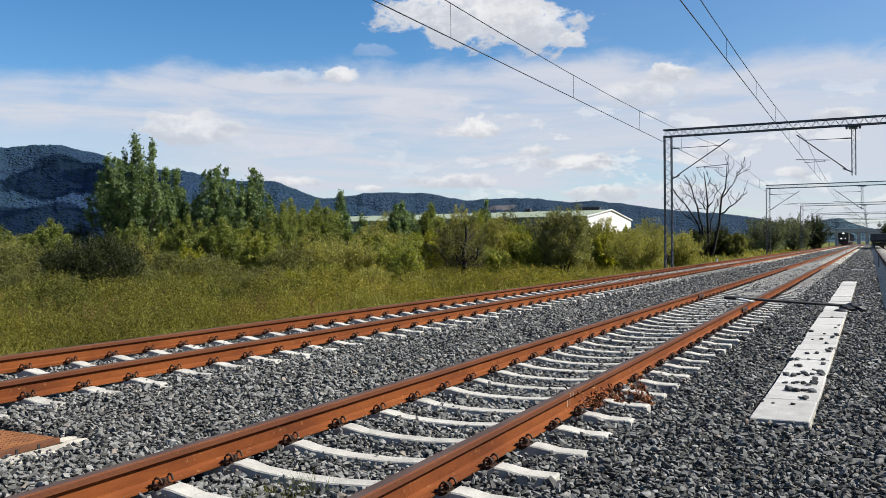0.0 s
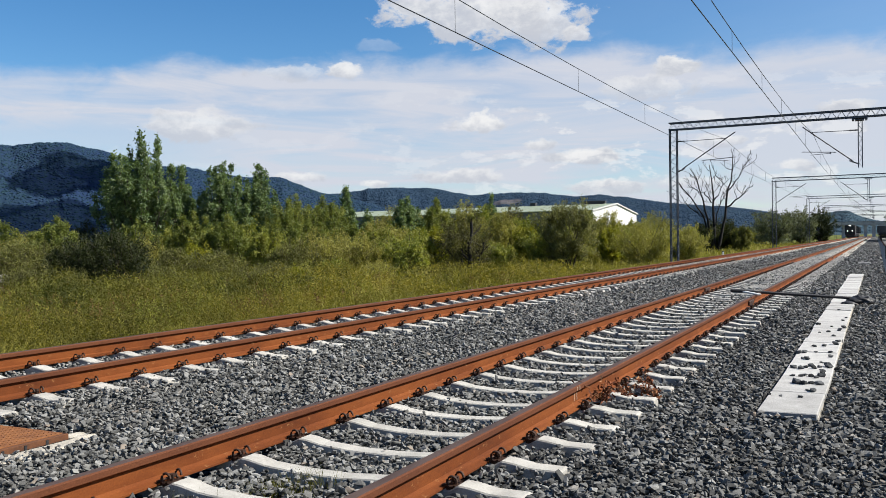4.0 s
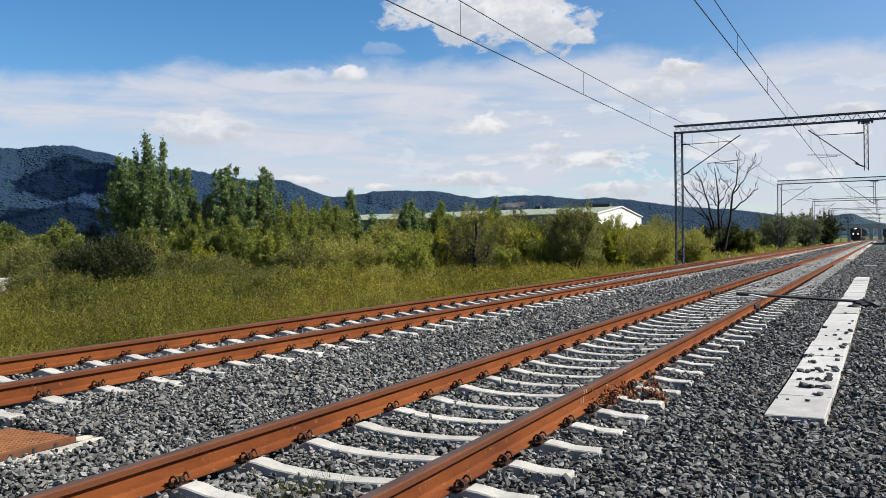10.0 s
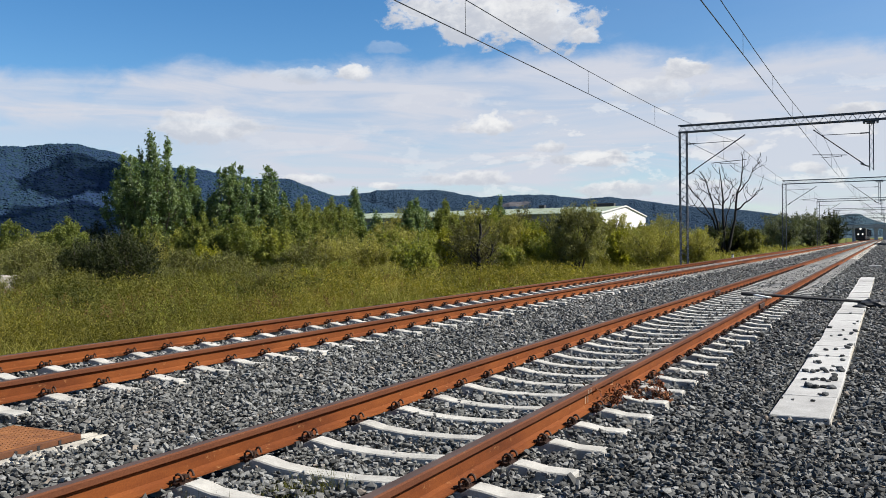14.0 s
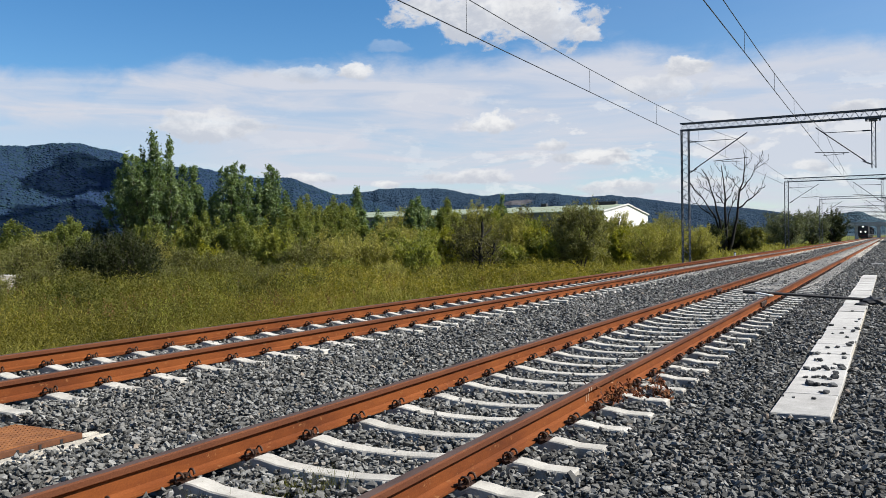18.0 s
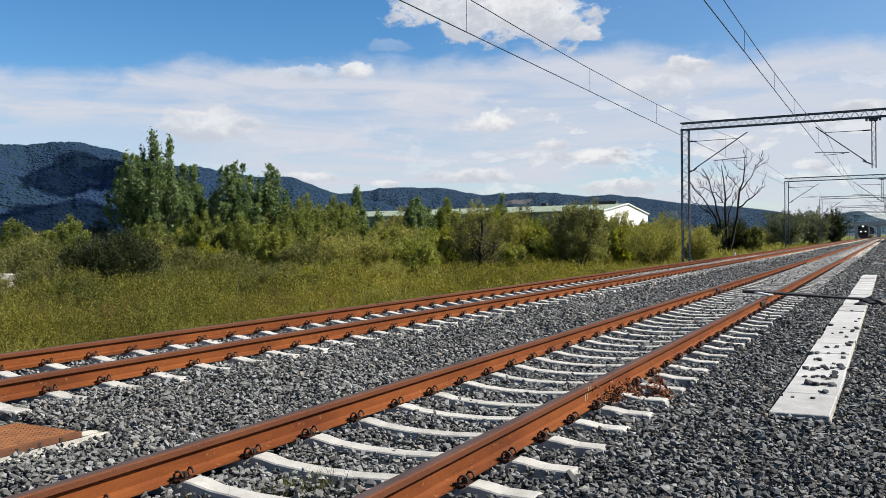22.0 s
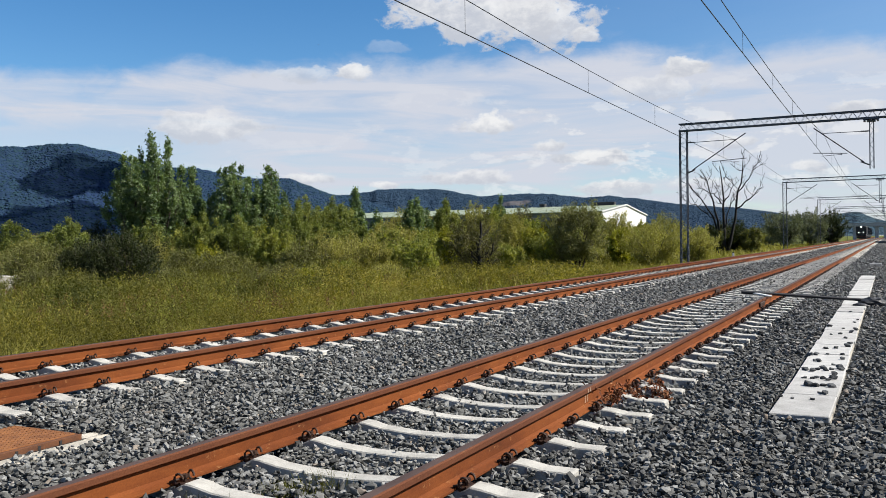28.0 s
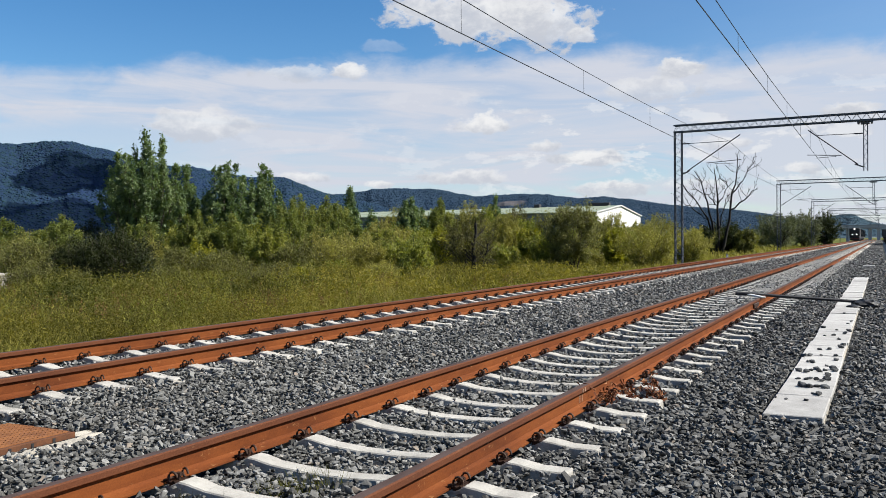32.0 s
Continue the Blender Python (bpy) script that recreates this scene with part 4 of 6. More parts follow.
# ---- plants ----


def leaf_cards(pts, size, seed, slim=0.6, up=0.5, rise=0.0):
    """Small pointed leaves round the given points; up: how flat they lie, rise: how much they grow upwards."""
    g = np.random.default_rng(seed)
    count = len(pts)
    nrm = g.normal(size=(count, 3)) + [0, 0, up]
    nrm /= np.linalg.norm(nrm, axis=1, keepdims=True)
    a = np.cross(nrm, g.normal(size=(count, 3)))
    if rise:
        a = g.normal(size=(count, 3)) + [0, 0, rise]
    a /= np.linalg.norm(a, axis=1, keepdims=True) + 1e-9
    b = np.cross(nrm, a)
    b /= np.linalg.norm(b, axis=1, keepdims=True) + 1e-9
    s = (size * g.uniform(0.6, 1.35, count))[:, None]
    v = np.stack([pts - a * s - b * s * slim, pts - a * s + b * s * slim, pts + a * s * 1.1], axis=1)
    f = np.arange(count * 3).reshape(-1, 3)
    return v.reshape(-1, 3), f


def woody(kind, high, half, seed):
    """Paths and radii of stems and twigs, and the points where leaves sit."""
    g = np.random.default_rng(seed)
    paths, radii, tips, twigs, thin = [], [], [], [], []
    if kind in ("poplar", "sapling"):
        # a flame of upright leaders, the middle ones tallest; each a plume of short rising twigs
        many = 5 + int(half * 7.0)
        leaders = [(0.0, 0.0, 1.0)]
        for k in range(many):
            a, r = k * 2.4 + seed, half * 0.86 * math.sqrt((k + 0.6) / many)
            leaders.append((math.cos(a) * r, math.sin(a) * r, (1 - 0.55 * max(0.0, (r / half - 0.3) / 0.7) ** 1.4) * g.uniform(0.78, 1.0)))
        for lx, ly, tall in leaders:
            top_z = high * tall
            t = np.linspace(0, 1, 9)
            out = 0.25 + 0.75 * np.clip(t * 1.25, 0, 1) ** 0.8
            trunk = np.stack([lx * out + 0.07 * np.sin(t * 5 + lx * 3), ly * out + 0.07 * np.cos(t * 4 + ly), t * top_z], axis=-1)
            paths.append(trunk)
            radii.append(0.0075 * top_z * (1 - t) + 0.008)
            plume = 0.22 + 0.042 * high
            for i in range(int(8 + top_z * 7.0)):
                s = 1.0 - g.random() ** 0.8 * 0.93
                start = np.array([np.interp(s, t, trunk[:, k]) for k in range(3)])
                az = i * 2.4 + g.normal(0, 0.4)
                spread = plume * (min(1.0, (1 - s) * 2.2) * 0.85 + 0.14) * g.uniform(0.5, 1.15)
                rise = spread * g.uniform(0.7, 1.6) + 0.06
                end = start + [np.cos(az) * spread, np.sin(az) * spread, min(rise, top_z * 1.02 - start[2] + 0.12)]
                tips.append((start * 0.55 + end * 0.45, end))
                twigs.append(np.array([start, end]))
                thin.append(np.array([0.014, 0.005]))
            tips.extend([(trunk[-2], trunk[-1]), (trunk[-1] - [0, 0, 0.3], trunk[-1] + [0, 0, 0.1])])
    else:
        shift = Vector((seed * 1.7, seed * 0.9, 3.0))
        ends = []
        for _ in range(int((150 if kind == "twiggy" else 130) + 75 * half)):
            d = g.normal(size=3)
            d /= np.linalg.norm(d)
            lump = 0.84 + 0.42 * noise.noise(Vector(d * 1.7) + shift) + 0.2 * noise.noise(Vector(d * 4.0) + shift)
            r = lump * g.uniform(0.25, 1.0) ** 0.45
            flat = 1.0 if d[2] > 0 else 0.85
            end = np.array([d[0] * half * r * flat, d[1] * half * r * flat, high * (0.48 + 0.54 * d[2] * r)])
            ends.append(end)
            way = end - [0, 0, high * 0.3]
            way = way / (np.linalg.norm(way) + 1e-6) + g.normal(0, 0.35, 3) + [0, 0, 0.45]
            tips.append((end - way * (0.10 + 0.09 * half), end + way * 0.05))
        for i in range(16 if kind != "twiggy" else 26):
            end = ends[int(g.integers(0, len(ends)))]
            u = np.linspace(0, 1, 6)
            start = np.array([end[0] * 0.15, end[1] * 0.15, 0.0])
            stem = start + (end - start) * np.stack([u ** 1.4, u ** 1.4, u ** 0.85], axis=-1) + g.normal(0, 0.05, (6, 3)) * u[:, None]
            paths.append(stem)
            radii.append(0.011 * high * (1 - 0.85 * u) + 0.004)
        # long shoots that stand out of the outline
        for _ in range(int(10 + 9 * half) if kind not in ("willow", "silver") else 0):
            end = ends[int(g.integers(0, len(ends)))]
            if end[2] > high * 0.45:
                tip = end + [g.normal(0, 0.12), g.normal(0, 0.12), high * g.uniform(0.08, 0.24)]
                tips.append((end - [0, 0, 0.1], tip))
    if not twigs:
        for a, b in tips:
            twigs.append(np.array([a, b]))
            thin.append(np.array([0.009, 0.004]))
    return paths, radii, tips, twigs, thin


def plant(name, kind, x, y, high, half, seed, label, category, leaves, size, group):
    thing = root(name, label, category, group, pose(x, y, FIELD - 0.05, rz=seed * 47 % 360))
    paths, radii, tips, twigs, thin = woody(kind, high, half, seed)
    v, f = tubes(paths, radii, 4)
    v2, f2 = tubes(twigs, thin, 3)
    v, f = np.concatenate([v, v2]), np.concatenate([f, f2 + len(v)])
    wood = link("trunk" if "tree" in name else "branchwork", poly_mesh("stems", v, f), BARK, thing)
    if "tree" not in name:
        tagged(wood, kind="stuff")
    g = np.random.default_rng(seed + 99)
    seg = g.integers(0, len(tips), leaves)
    a, b = np.array([t[0] for t in tips]), np.array([t[1] for t in tips])
    u = g.uniform(0.1, 1.1, leaves)[:, None]
    jit = 0.11 if kind in ("poplar", "sapling") else (0.05 + 0.026 * half)
    pts = a[seg] * (1 - u) + b[seg] * u + g.normal(0, jit, (leaves, 3))
    pts[:, 2] = np.maximum(pts[:, 2], 0.08)
    v, f = leaf_cards(pts, size, seed, 0.62 if kind in ("poplar", "sapling", "green", "yellow") else 0.3, 0.5, 0.0 if kind in ("poplar", "sapling") else 0.7)
    link("crown" if "tree" in name else "foliage", poly_mesh("foliage", v, f), LEAF[kind], thing)
    return thing


TREES = (
    ("poplar", -49.1, 49.7, 11.0, 3.9), ("poplar", -48.2, 53.3, 8.5, 1.6), ("poplar", -44.4, 54.2, 8.7, 2.6), ("poplar", -43.0, 56.8, 8.5, 2.1), ("sapling", -38.7, 56.3, 5.9, 2.5),
    ("sapling", -38.1, 59.1, 5.8, 2.2), ("poplar", -41.0, 66.9, 7.2, 1.0), ("poplar", -31.3, 61.1, 5.7, 1.7), ("sapling", -29.7, 63.0, 5.5, 1.5), ("sapling", -43.8, 37.6, 3.9, 1.7),
    ("sapling", -49.1, 37.3, 3.8, 1.5), ("poplar", -33.0, 82.5, 6.9, 0.8), ("poplar", -41.9, 72.2, 5.2, 0.9), ("sapling", -28.7, 71.3, 4.9, 1.1), ("sapling", -31.8, 67.6, 5.4, 1.0), ("sapling", -39.8, 45.6, 4.3, 1.5), ("sapling", -37.2, 46.2, 4.0, 1.4), ("sapling", -34.2, 48.8, 4.4, 1.5), ("sapling", -31.0, 50.6, 4.2, 1.5), ("sapling", -42.6, 43.4, 3.8, 1.4))
BUSHES = (
    ("olive", -32.0, 72.0, 4.1, 1.9), ("green", -30.8, 76.9, 4.3, 1.9), ("olive", -30.1, 81.6, 4.0, 1.7), ("olive", -21.8, 91.7, 4.0, 1.6), ("green", -22.3, 86.4, 3.6, 1.3), ("yellow", -18.3, 83.3, 3.4, 1.2), 
    ("dark", -28.4, 28.4, 2.75, 2.1), ("dark", -30.6, 28.2, 2.45, 1.9), ("dusky", -32.2, 26.4, 2.1, 1.5), ("dusky", -34.3, 30.3, 2.2, 1.5), ("dusky", -29.0, 35.8, 1.8, 1.6), ("dusky", -31.9, 35.8, 1.9, 1.3), ("dusky", -27.2, 39.9, 2.2, 1.5), ("olive", -24.8, 44.0, 2.3, 1.5), ("dusky", -41.8, 33.6, 2.2, 2.2), ("dusky", -44.7, 39.6, 1.9, 2.0), ("green", -45.9, 50.2, 3.5, 2.1), ("green", -41.6, 48.7, 3.2, 2.0),
    ("green", -40.7, 52.1, 3.5, 2.2), ("green", -37.5, 52.2, 3.4, 2.0), ("olive", -36.6, 55.3, 3.1, 2.0), ("olive", -30.1, 54.8, 3.8, 2.2), ("green", -35.1, 58.7, 3.2, 1.8),
    ("green", -29.4, 59.8, 3.3, 1.8), ("olive", -27.0, 52.0, 2.8, 1.6), ("twiggy", -17.6, 43.2, 3.5, 1.9), ("olive", -33.6, 62.2, 4.6, 1.7), ("olive", -33.2, 64.8, 4.9, 1.8), ("green", -31.4, 67.2, 4.3, 1.8), ("twiggy", -30.2, 69.4, 4.6, 2.0), ("olive", -29.6, 64.0, 4.2, 1.8), ("olive", -28.3, 66.2, 5.1, 1.7), ("green", -26.6, 65.4, 4.7, 1.6), ("olive", -25.2, 68.5, 4.4, 1.9), ("twiggy", -24.2, 66.0, 4.9, 1.7), ("green", -22.6, 64.8, 4.0, 1.7), ("olive", -24.6, 60.5, 3.9, 1.6), ("yellow", -21.7, 48.1, 2.9, 0.9), ("yellow", -15.0, 63.5, 2.9, 1.1), ("green", -22.0, 58.9, 3.4, 1.9), ("olive", -21.2, 57.1, 4.2, 1.7), ("yellow", -18.8, 55.9, 3.0, 1.1),
    ("willow", -15.0, 53.2, 5.0, 2.35), ("olive", -11.6, 60.3, 3.2, 2.4), ("olive", -9.6, 64.8, 3.1, 1.6), ("green", -17.0, 72.3, 3.2, 2.0), ("olive", -10.8, 68.6, 3.0, 1.8), ("dark", -16.4, 121.5, 4.4, 3.2), ("dark", -18.0, 116.6, 3.6, 1.9), ("dusky", -13.4, 120.4, 3.4, 1.7),
    ("dusky", -37.0, 252.0, 3.6, 4.6), ("dark", -31.5, 262.0, 4.2, 4.4), ("dusky", -27.0, 256.0, 3.2, 4.2), ("dusky", -23.0, 266.0, 3.8, 4.2), ("silver", -15.0, 179.1, 7.7, 4.8), ("silver", -11.0, 189.4, 8.0, 4.0), ("dark", -7.6, 199.7, 7.6, 3.2), ("dark", 8.4, 262.0, 8.4, 3.6),
    ("green", -51.9, 51.2, 3.0, 3.0), ("dusky", -58.0, 43.8, 2.6, 3.5), ("olive", -17.6, 71.0, 4.1, 2.4), ("olive", -14.0, 74.0, 4.0, 2.4), ("green", -20.4, 76.0, 4.3, 2.2), ("yellow", -12.9, 66.0, 2.6, 1.8), ("dark", -52.0, 47.5, 3.6, 2.6))
LEAF_WORDS = {"poplar": "slender young poplar with glossy green leaves", "sapling": "yellow-green sapling among the weeds", "dark": "dense dark green bush", "olive": "olive-green shrub at the meadow's edge",
              "green": "leafy green shrub in the thicket", "dusky": "dull bush with dimmed olive leaves", "twiggy": "sparse shrub with a dark burnt stem", "yellow": "bright yellow-leaved shrub in the thicket", "willow": "rounded grey-green willow bush", "silver": "large silvery grey-green willow beyond the portals"}
for i, (kind, x, y, high, half) in enumerate(TREES):
    plant("poplar_tree" if kind == "poplar" else "sapling_tree", kind, x, y, high, half * (1.0 if kind == "poplar" else 1.3), 11 + i, LEAF_WORDS[kind], "tree", int((3000 + 1300 * high * half) * (1.0 if kind == "poplar" else 2.0)), 0.092 if kind == "poplar" else 0.062, "young trees of the thicket")
for i, (kind, x, y, high, half) in enumerate(BUSHES):
    plant("shrub", kind, x, y, high * 1.04, half * 1.05, 51 + i, LEAF_WORDS[kind], "shrub", int((2600 + 1050 * high * half) * (1.5 if kind == "willow" else 0.85 if kind == "twiggy" else 1.15)) if y < 90 else int(4500 + 260 * high * half), 0.08 if y < 90 else 0.17, "shrubs beyond the tracks")


def burnt_stem():
    """The black broken trunk that stands inside the sparse shrub."""
    thing = root("tree_stump", "black burnt trunk standing in a shrub", "tree stump", at=pose(-16.85, 42.3, FIELD - 0.05))
    g = np.random.default_rng(6)
    u = np.linspace(0, 1, 14)
    # a broken main stem and two lesser ones beside it: foot, lean, height, thickness
    paths, radii = [], []
    for fx, lean, tall, thick in ((0.0, 0.05, 3.1, 0.13), (0.35, 0.42, 2.0, 0.07), (-0.2, -0.35, 1.7, 0.05)):
        stem = np.stack([fx + lean * u * tall * 0.6 + 0.04 * np.sin(u * 9 + fx), 0.04 * np.cos(u * 7), tall * u], axis=-1) + g.normal(0, 0.018, (14, 3))
        paths.append(stem)
        radii.append((thick - thick * 0.5 * u) * g.uniform(0.75, 1.25, 14))
        for _ in range(11):
            z, a = g.uniform(0.25, 0.97), g.uniform(0, 6.28)
            w = np.linspace(0, 1, 5)
            reach = g.uniform(0.3, 0.95)
            p = np.array([np.interp(z, u, stem[:, k]) for k in range(3)])
            paths.append(p + np.stack([np.cos(a) * w * reach, np.sin(a) * w * reach, w ** 1.5 * reach * 0.8], axis=-1) + g.normal(0, 0.02, (5, 3)) * w[:, None])
            radii.append(thick * 0.28 * (1 - 0.8 * w) + 0.004)
    v, f = tubes(paths, radii, 7)
    link("trunk", poly_mesh("burnt_trunk", v, f), DEAD, thing)


DEAD = speckled("dead_wood", (0.004, 0.004, 0.003), (0.012, 0.010, 0.010), 3.0, 20.0, 0.95)
burnt_stem()


def tall_weeds():
    """Tall single weeds in the meadow, bright ones and withered reddish ones."""
    g = np.random.default_rng(51)
    sets = (("goldenrod", VERGE, "bright yellow-green tall weeds", 150, 0.55, 1.0), ("withered_dock", DOCK, "withered reddish-brown tall weeds", 70, 0.4, 0.85))
    for name, mat, label, count, low, tall in sets:
        pts, sizes = [], []
        for _ in range(count):
            d, az = math.sqrt(g.uniform(15 ** 2, 42 ** 2)), radians(g.uniform(18, 57))
            x, y = 2.96 - math.sin(az) * d, math.cos(az) * d
            if x > -10.5:
                continue
            for _ in range(int(g.integers(4, 11))):
                sx, sy, h = x + g.normal(0, 0.28), y + g.normal(0, 0.28), g.uniform(low, tall)
                u = g.uniform(0.25, 1.0, 26)
                a = g.uniform(0, 2 * np.pi, 26)
                r = 0.11 * (1.15 - u)
                pts.append(np.stack([sx + np.cos(a) * r, sy + np.sin(a) * r, FIELD + h * u], axis=-1))
        v, f = leaf_cards(np.concatenate(pts), 0.034, 8, 0.24, 0.3, 1.0)
        tagged(link(name, poly_mesh(name, v, f), mat), label, "weeds", kind="stuff")


tall_weeds()


def weed_mounds():
    """Bushy clumps of weeds that break up the meadow."""
    g = np.random.default_rng(77)
    kinds = {"weed_clumps": [WEED, "bushy clumps of olive-green weeds", [], [], 0], "nettle_clumps": [DIMMED_WEED, "olive weed clumps dimmed for the weaker light on the left", [], [], 0]}
    for k in range(1400):
        d, az = math.sqrt(g.uniform(13 ** 2, 48 ** 2)), radians(g.uniform(9, 58))
        x, y = 2.96 - math.sin(az) * d, math.cos(az) * d
        if x > -8.6 or (az > radians(52.5) and d > 26 and d < 44) or noise.noise(Vector((x * 0.22, y * 0.22, 3))) < -0.05:
            continue
        r, h = g.uniform(0.35, 1.2), g.uniform(0.4, 1.35) * (0.8 if d < 18 else 1.0) * min(1.0, (-7.2 - x) / 4.0)
        n = int(300 + 520 * r) if d < 26 else int(170 + 260 * r)
        a, q = g.uniform(0, 2 * np.pi, n), np.sqrt(g.random(n))
        z = h * (1 - 0.75 * q ** 2) * g.uniform(0.25, 1.05, n)
        pts = np.stack([x + np.cos(a) * q * r, y + np.sin(a) * q * r, FIELD + z], axis=-1)
        v, f = leaf_cards(pts, 0.029 if d < 26 else 0.055, 300 + k, 0.36, 0.9, 0.6)
        # clumps to the left get the leaves darkened for weaker light
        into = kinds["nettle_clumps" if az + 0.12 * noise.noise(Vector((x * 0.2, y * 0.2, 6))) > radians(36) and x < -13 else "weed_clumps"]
        into[2].append(v)
        into[3].append(f + into[4])
        into[4] += len(v)
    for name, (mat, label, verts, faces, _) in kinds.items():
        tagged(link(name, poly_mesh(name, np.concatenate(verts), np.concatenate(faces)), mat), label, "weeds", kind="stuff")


weed_mounds()


def thicket():
    """Low shrubs that close the thicket between the taller ones; a few grown shapes stand in several places."""
    g = random.Random(17)
    grown = []
    for k, (kind, high, half) in enumerate((("green", 2.6, 1.9), ("olive", 2.2, 2.0), ("green", 2.0, 1.6), ("olive", 2.9, 1.8), ("green", 3.2, 1.5), ("yellow", 2.0, 1.3), ("dark", 1.7, 1.6), ("olive", 1.6, 1.7), ("dusky", 2.0, 1.9))):
        az = radians(20 + 4.6 * k)
        grown.append(plant("shrub", kind, 2.96 - math.sin(az) * 58, math.cos(az) * 58, high, half, 140 + k, LEAF_WORDS[kind], "shrub", 5200, 0.078, "shrubs beyond the tracks"))
    for k in range(105):
        az, d = radians(g.uniform(10.5, 58.5)), g.uniform(50, 88)
        if k >= 70:
            az, d = radians(g.uniform(24, 58.5)), g.uniform(39, 52)
        x, y = 2.96 - math.sin(az) * d, math.cos(az) * d
        if x > -9.5 or (abs(az - radians(25.2)) < 0.045 and d < 54):  # clear before the burnt trunk
            continue
        pick = grown[g.choice((0, 0, 1, 1, 2, 3, 3, 4, 4, 5, 6, 7))]
        # bushes on the left take the olive that has weaker light painted in
        if az > radians(37) and d < 60:
            pick = grown[8]
        copy_thing(pick, pose(x, y, FIELD - 0.1, rz=g.uniform(0, 360)) @ Matrix.Scale(g.uniform(0.45, 0.75) if k >= 70 else 1.0, 4))


thicket()


def meadow():
    """Grass blades and leafy weeds, sized to fit the camera's view: finer near it, coarser farther off."""
    g = np.random.default_rng(21)
    bands = ((7.5, 15.0, 420, 46, 0.0035, 0.022, 0.18, 0.5), (15.0, 30.0, 130, 20, 0.006, 0.03, 0.2, 0.5), (30.0, 70.0, 22, 3.6, 0.014, 0.05, 0.25, 0.6), (70.0, 210.0, 3, 0.4, 0.035, 0.1, 0.25, 0.6))
    for d0, d1, per, weeds, wide, leaf, low, tall in bands:
        for is_weed in (False, True):
            count = int((weeds if is_weed else per) * (d1 * d1 - d0 * d0) * 0.5 * 1.05)
            d = np.sqrt(g.uniform(d0 * d0, d1 * d1, count))
            az = np.radians(g.uniform(0, 58, count))
            x, y = 2.96 - np.sin(az) * d, np.cos(az) * d
            ok = x < -6.75 - 0.3 * g.random(count)
            x, y = x[ok], y[ok]
            patch = np.array([noise.noise(Vector((a * 0.2, b * 0.2, 4))) + 0.6 * noise.noise(Vector((a * 0.7, b * 0.7, 9))) for a, b in zip(x, y)])
            h = g.uniform(low, tall, len(x)) * np.clip(0.85 + 1.3 * patch, 0.35, 2.0) * np.clip((-6.1 - x) / 3.2, 0.28, 1.0)
            base = np.stack([x, y, np.maximum(bed_level(x), FIELD) - 0.02], axis=-1)
            if is_weed:
                h = h * 1.15
                each = 16
                u = np.tile(np.linspace(0.15, 1.0, each), len(x))
                at = np.repeat(base, each, axis=0)
                hh = np.repeat(h, each)
                turn = g.uniform(0, 2 * np.pi, len(at))
                out = hh * 0.32 * (1.15 - u) * g.uniform(0.4, 1.0, len(at))
                at = at + np.stack([np.cos(turn) * out, np.sin(turn) * out, hh * u], axis=-1)
                v, f = leaf_cards(at, leaf * 1.15, 5, 0.22, 0.4, 1.4)
                tagged(link("meadow_weeds", poly_mesh("meadow_weeds", v, f), WEED), "leafy olive and yellow-green weeds", "weeds", kind="stuff")
                continue
            turn = g.uniform(0, 2 * np.pi, len(x))
            side = np.stack([np.cos(turn), np.sin(turn), np.zeros(len(x))], axis=-1) * (wide * g.uniform(0.6, 1.4, len(x)))[:, None]
            bend = np.stack([np.cos(turn + 1.3), np.sin(turn + 1.3), np.zeros(len(x))], axis=-1) * (h * g.uniform(0.2, 1.1, len(x)))[:, None]
            up = np.array([0, 0, 1.0])
            v = np.stack([base - side, base + side, base + bend * 0.35 + up * (h * 0.6)[:, None] + side * 0.7, base + bend * 0.35 + up * (h * 0.6)[:, None] - side * 0.7, base + bend + up * h[:, None]], axis=1)
            i = np.arange(len(x))[:, None] * 5
            f = np.concatenate([i + [0, 1, 2], i + [0, 2, 3], i + [3, 2, 4]])
            # blades towards the left take the darkened copy of the grass
            leftward = np.array([p < -11.5 + 3.0 * noise.noise(Vector((p * 0.25, q * 0.25, 2))) and -p > 0.62 * q for p, q in zip(x, y)])
            leftward = np.tile(leftward, 3)
            tagged(link("meadow_grass", poly_mesh("meadow_grass", v.reshape(-1, 3), f[~leftward]), GRASS), "yellow-green meadow grass", "grass", kind="stuff")
            if leftward.any():
                tagged(link("tall_grass", poly_mesh("tall_grass", v.reshape(-1, 3), f[leftward]), DIMMED_GRASS), "olive grass dimmed for the weaker light on the left", "grass", kind="stuff")


def verge():
    """The strip of short bright grass along the far track."""
    g = np.random.default_rng(33)
    count = 60000
    y = 8.0 + 82.0 * g.random(count) ** 1.6
    x = -6.75 - np.abs(g.normal(0, 1.0, count)) * (0.7 + 0.02 * y)
    base = np.stack([x, y, np.maximum(bed_level(x), FIELD) - 0.02], axis=-1)
    h = g.uniform(0.1, 0.3, count) * (0.8 + 0.5 * (x < -7.6))
    turn = g.uniform(0, 2 * np.pi, count)
    side = np.stack([np.cos(turn), np.sin(turn), np.zeros(count)], axis=-1) * (0.003 + 0.00028 * y)[:, None]
    tip = base + np.stack([np.cos(turn * 5), np.sin(turn * 5), np.zeros(count)], axis=-1) * (h * 0.6)[:, None] + np.array([0, 0, 1.0]) * h[:, None]
    v = np.stack([base - side, base + side, tip], axis=1).reshape(-1, 3)
    tagged(link("verge_grass", poly_mesh("verge_grass", v, np.arange(count * 3).reshape(-1, 3)), VERGE), "short bright yellow-green grass beside the track", "grass", kind="stuff")


verge()


meadow()

# ---- far things ----


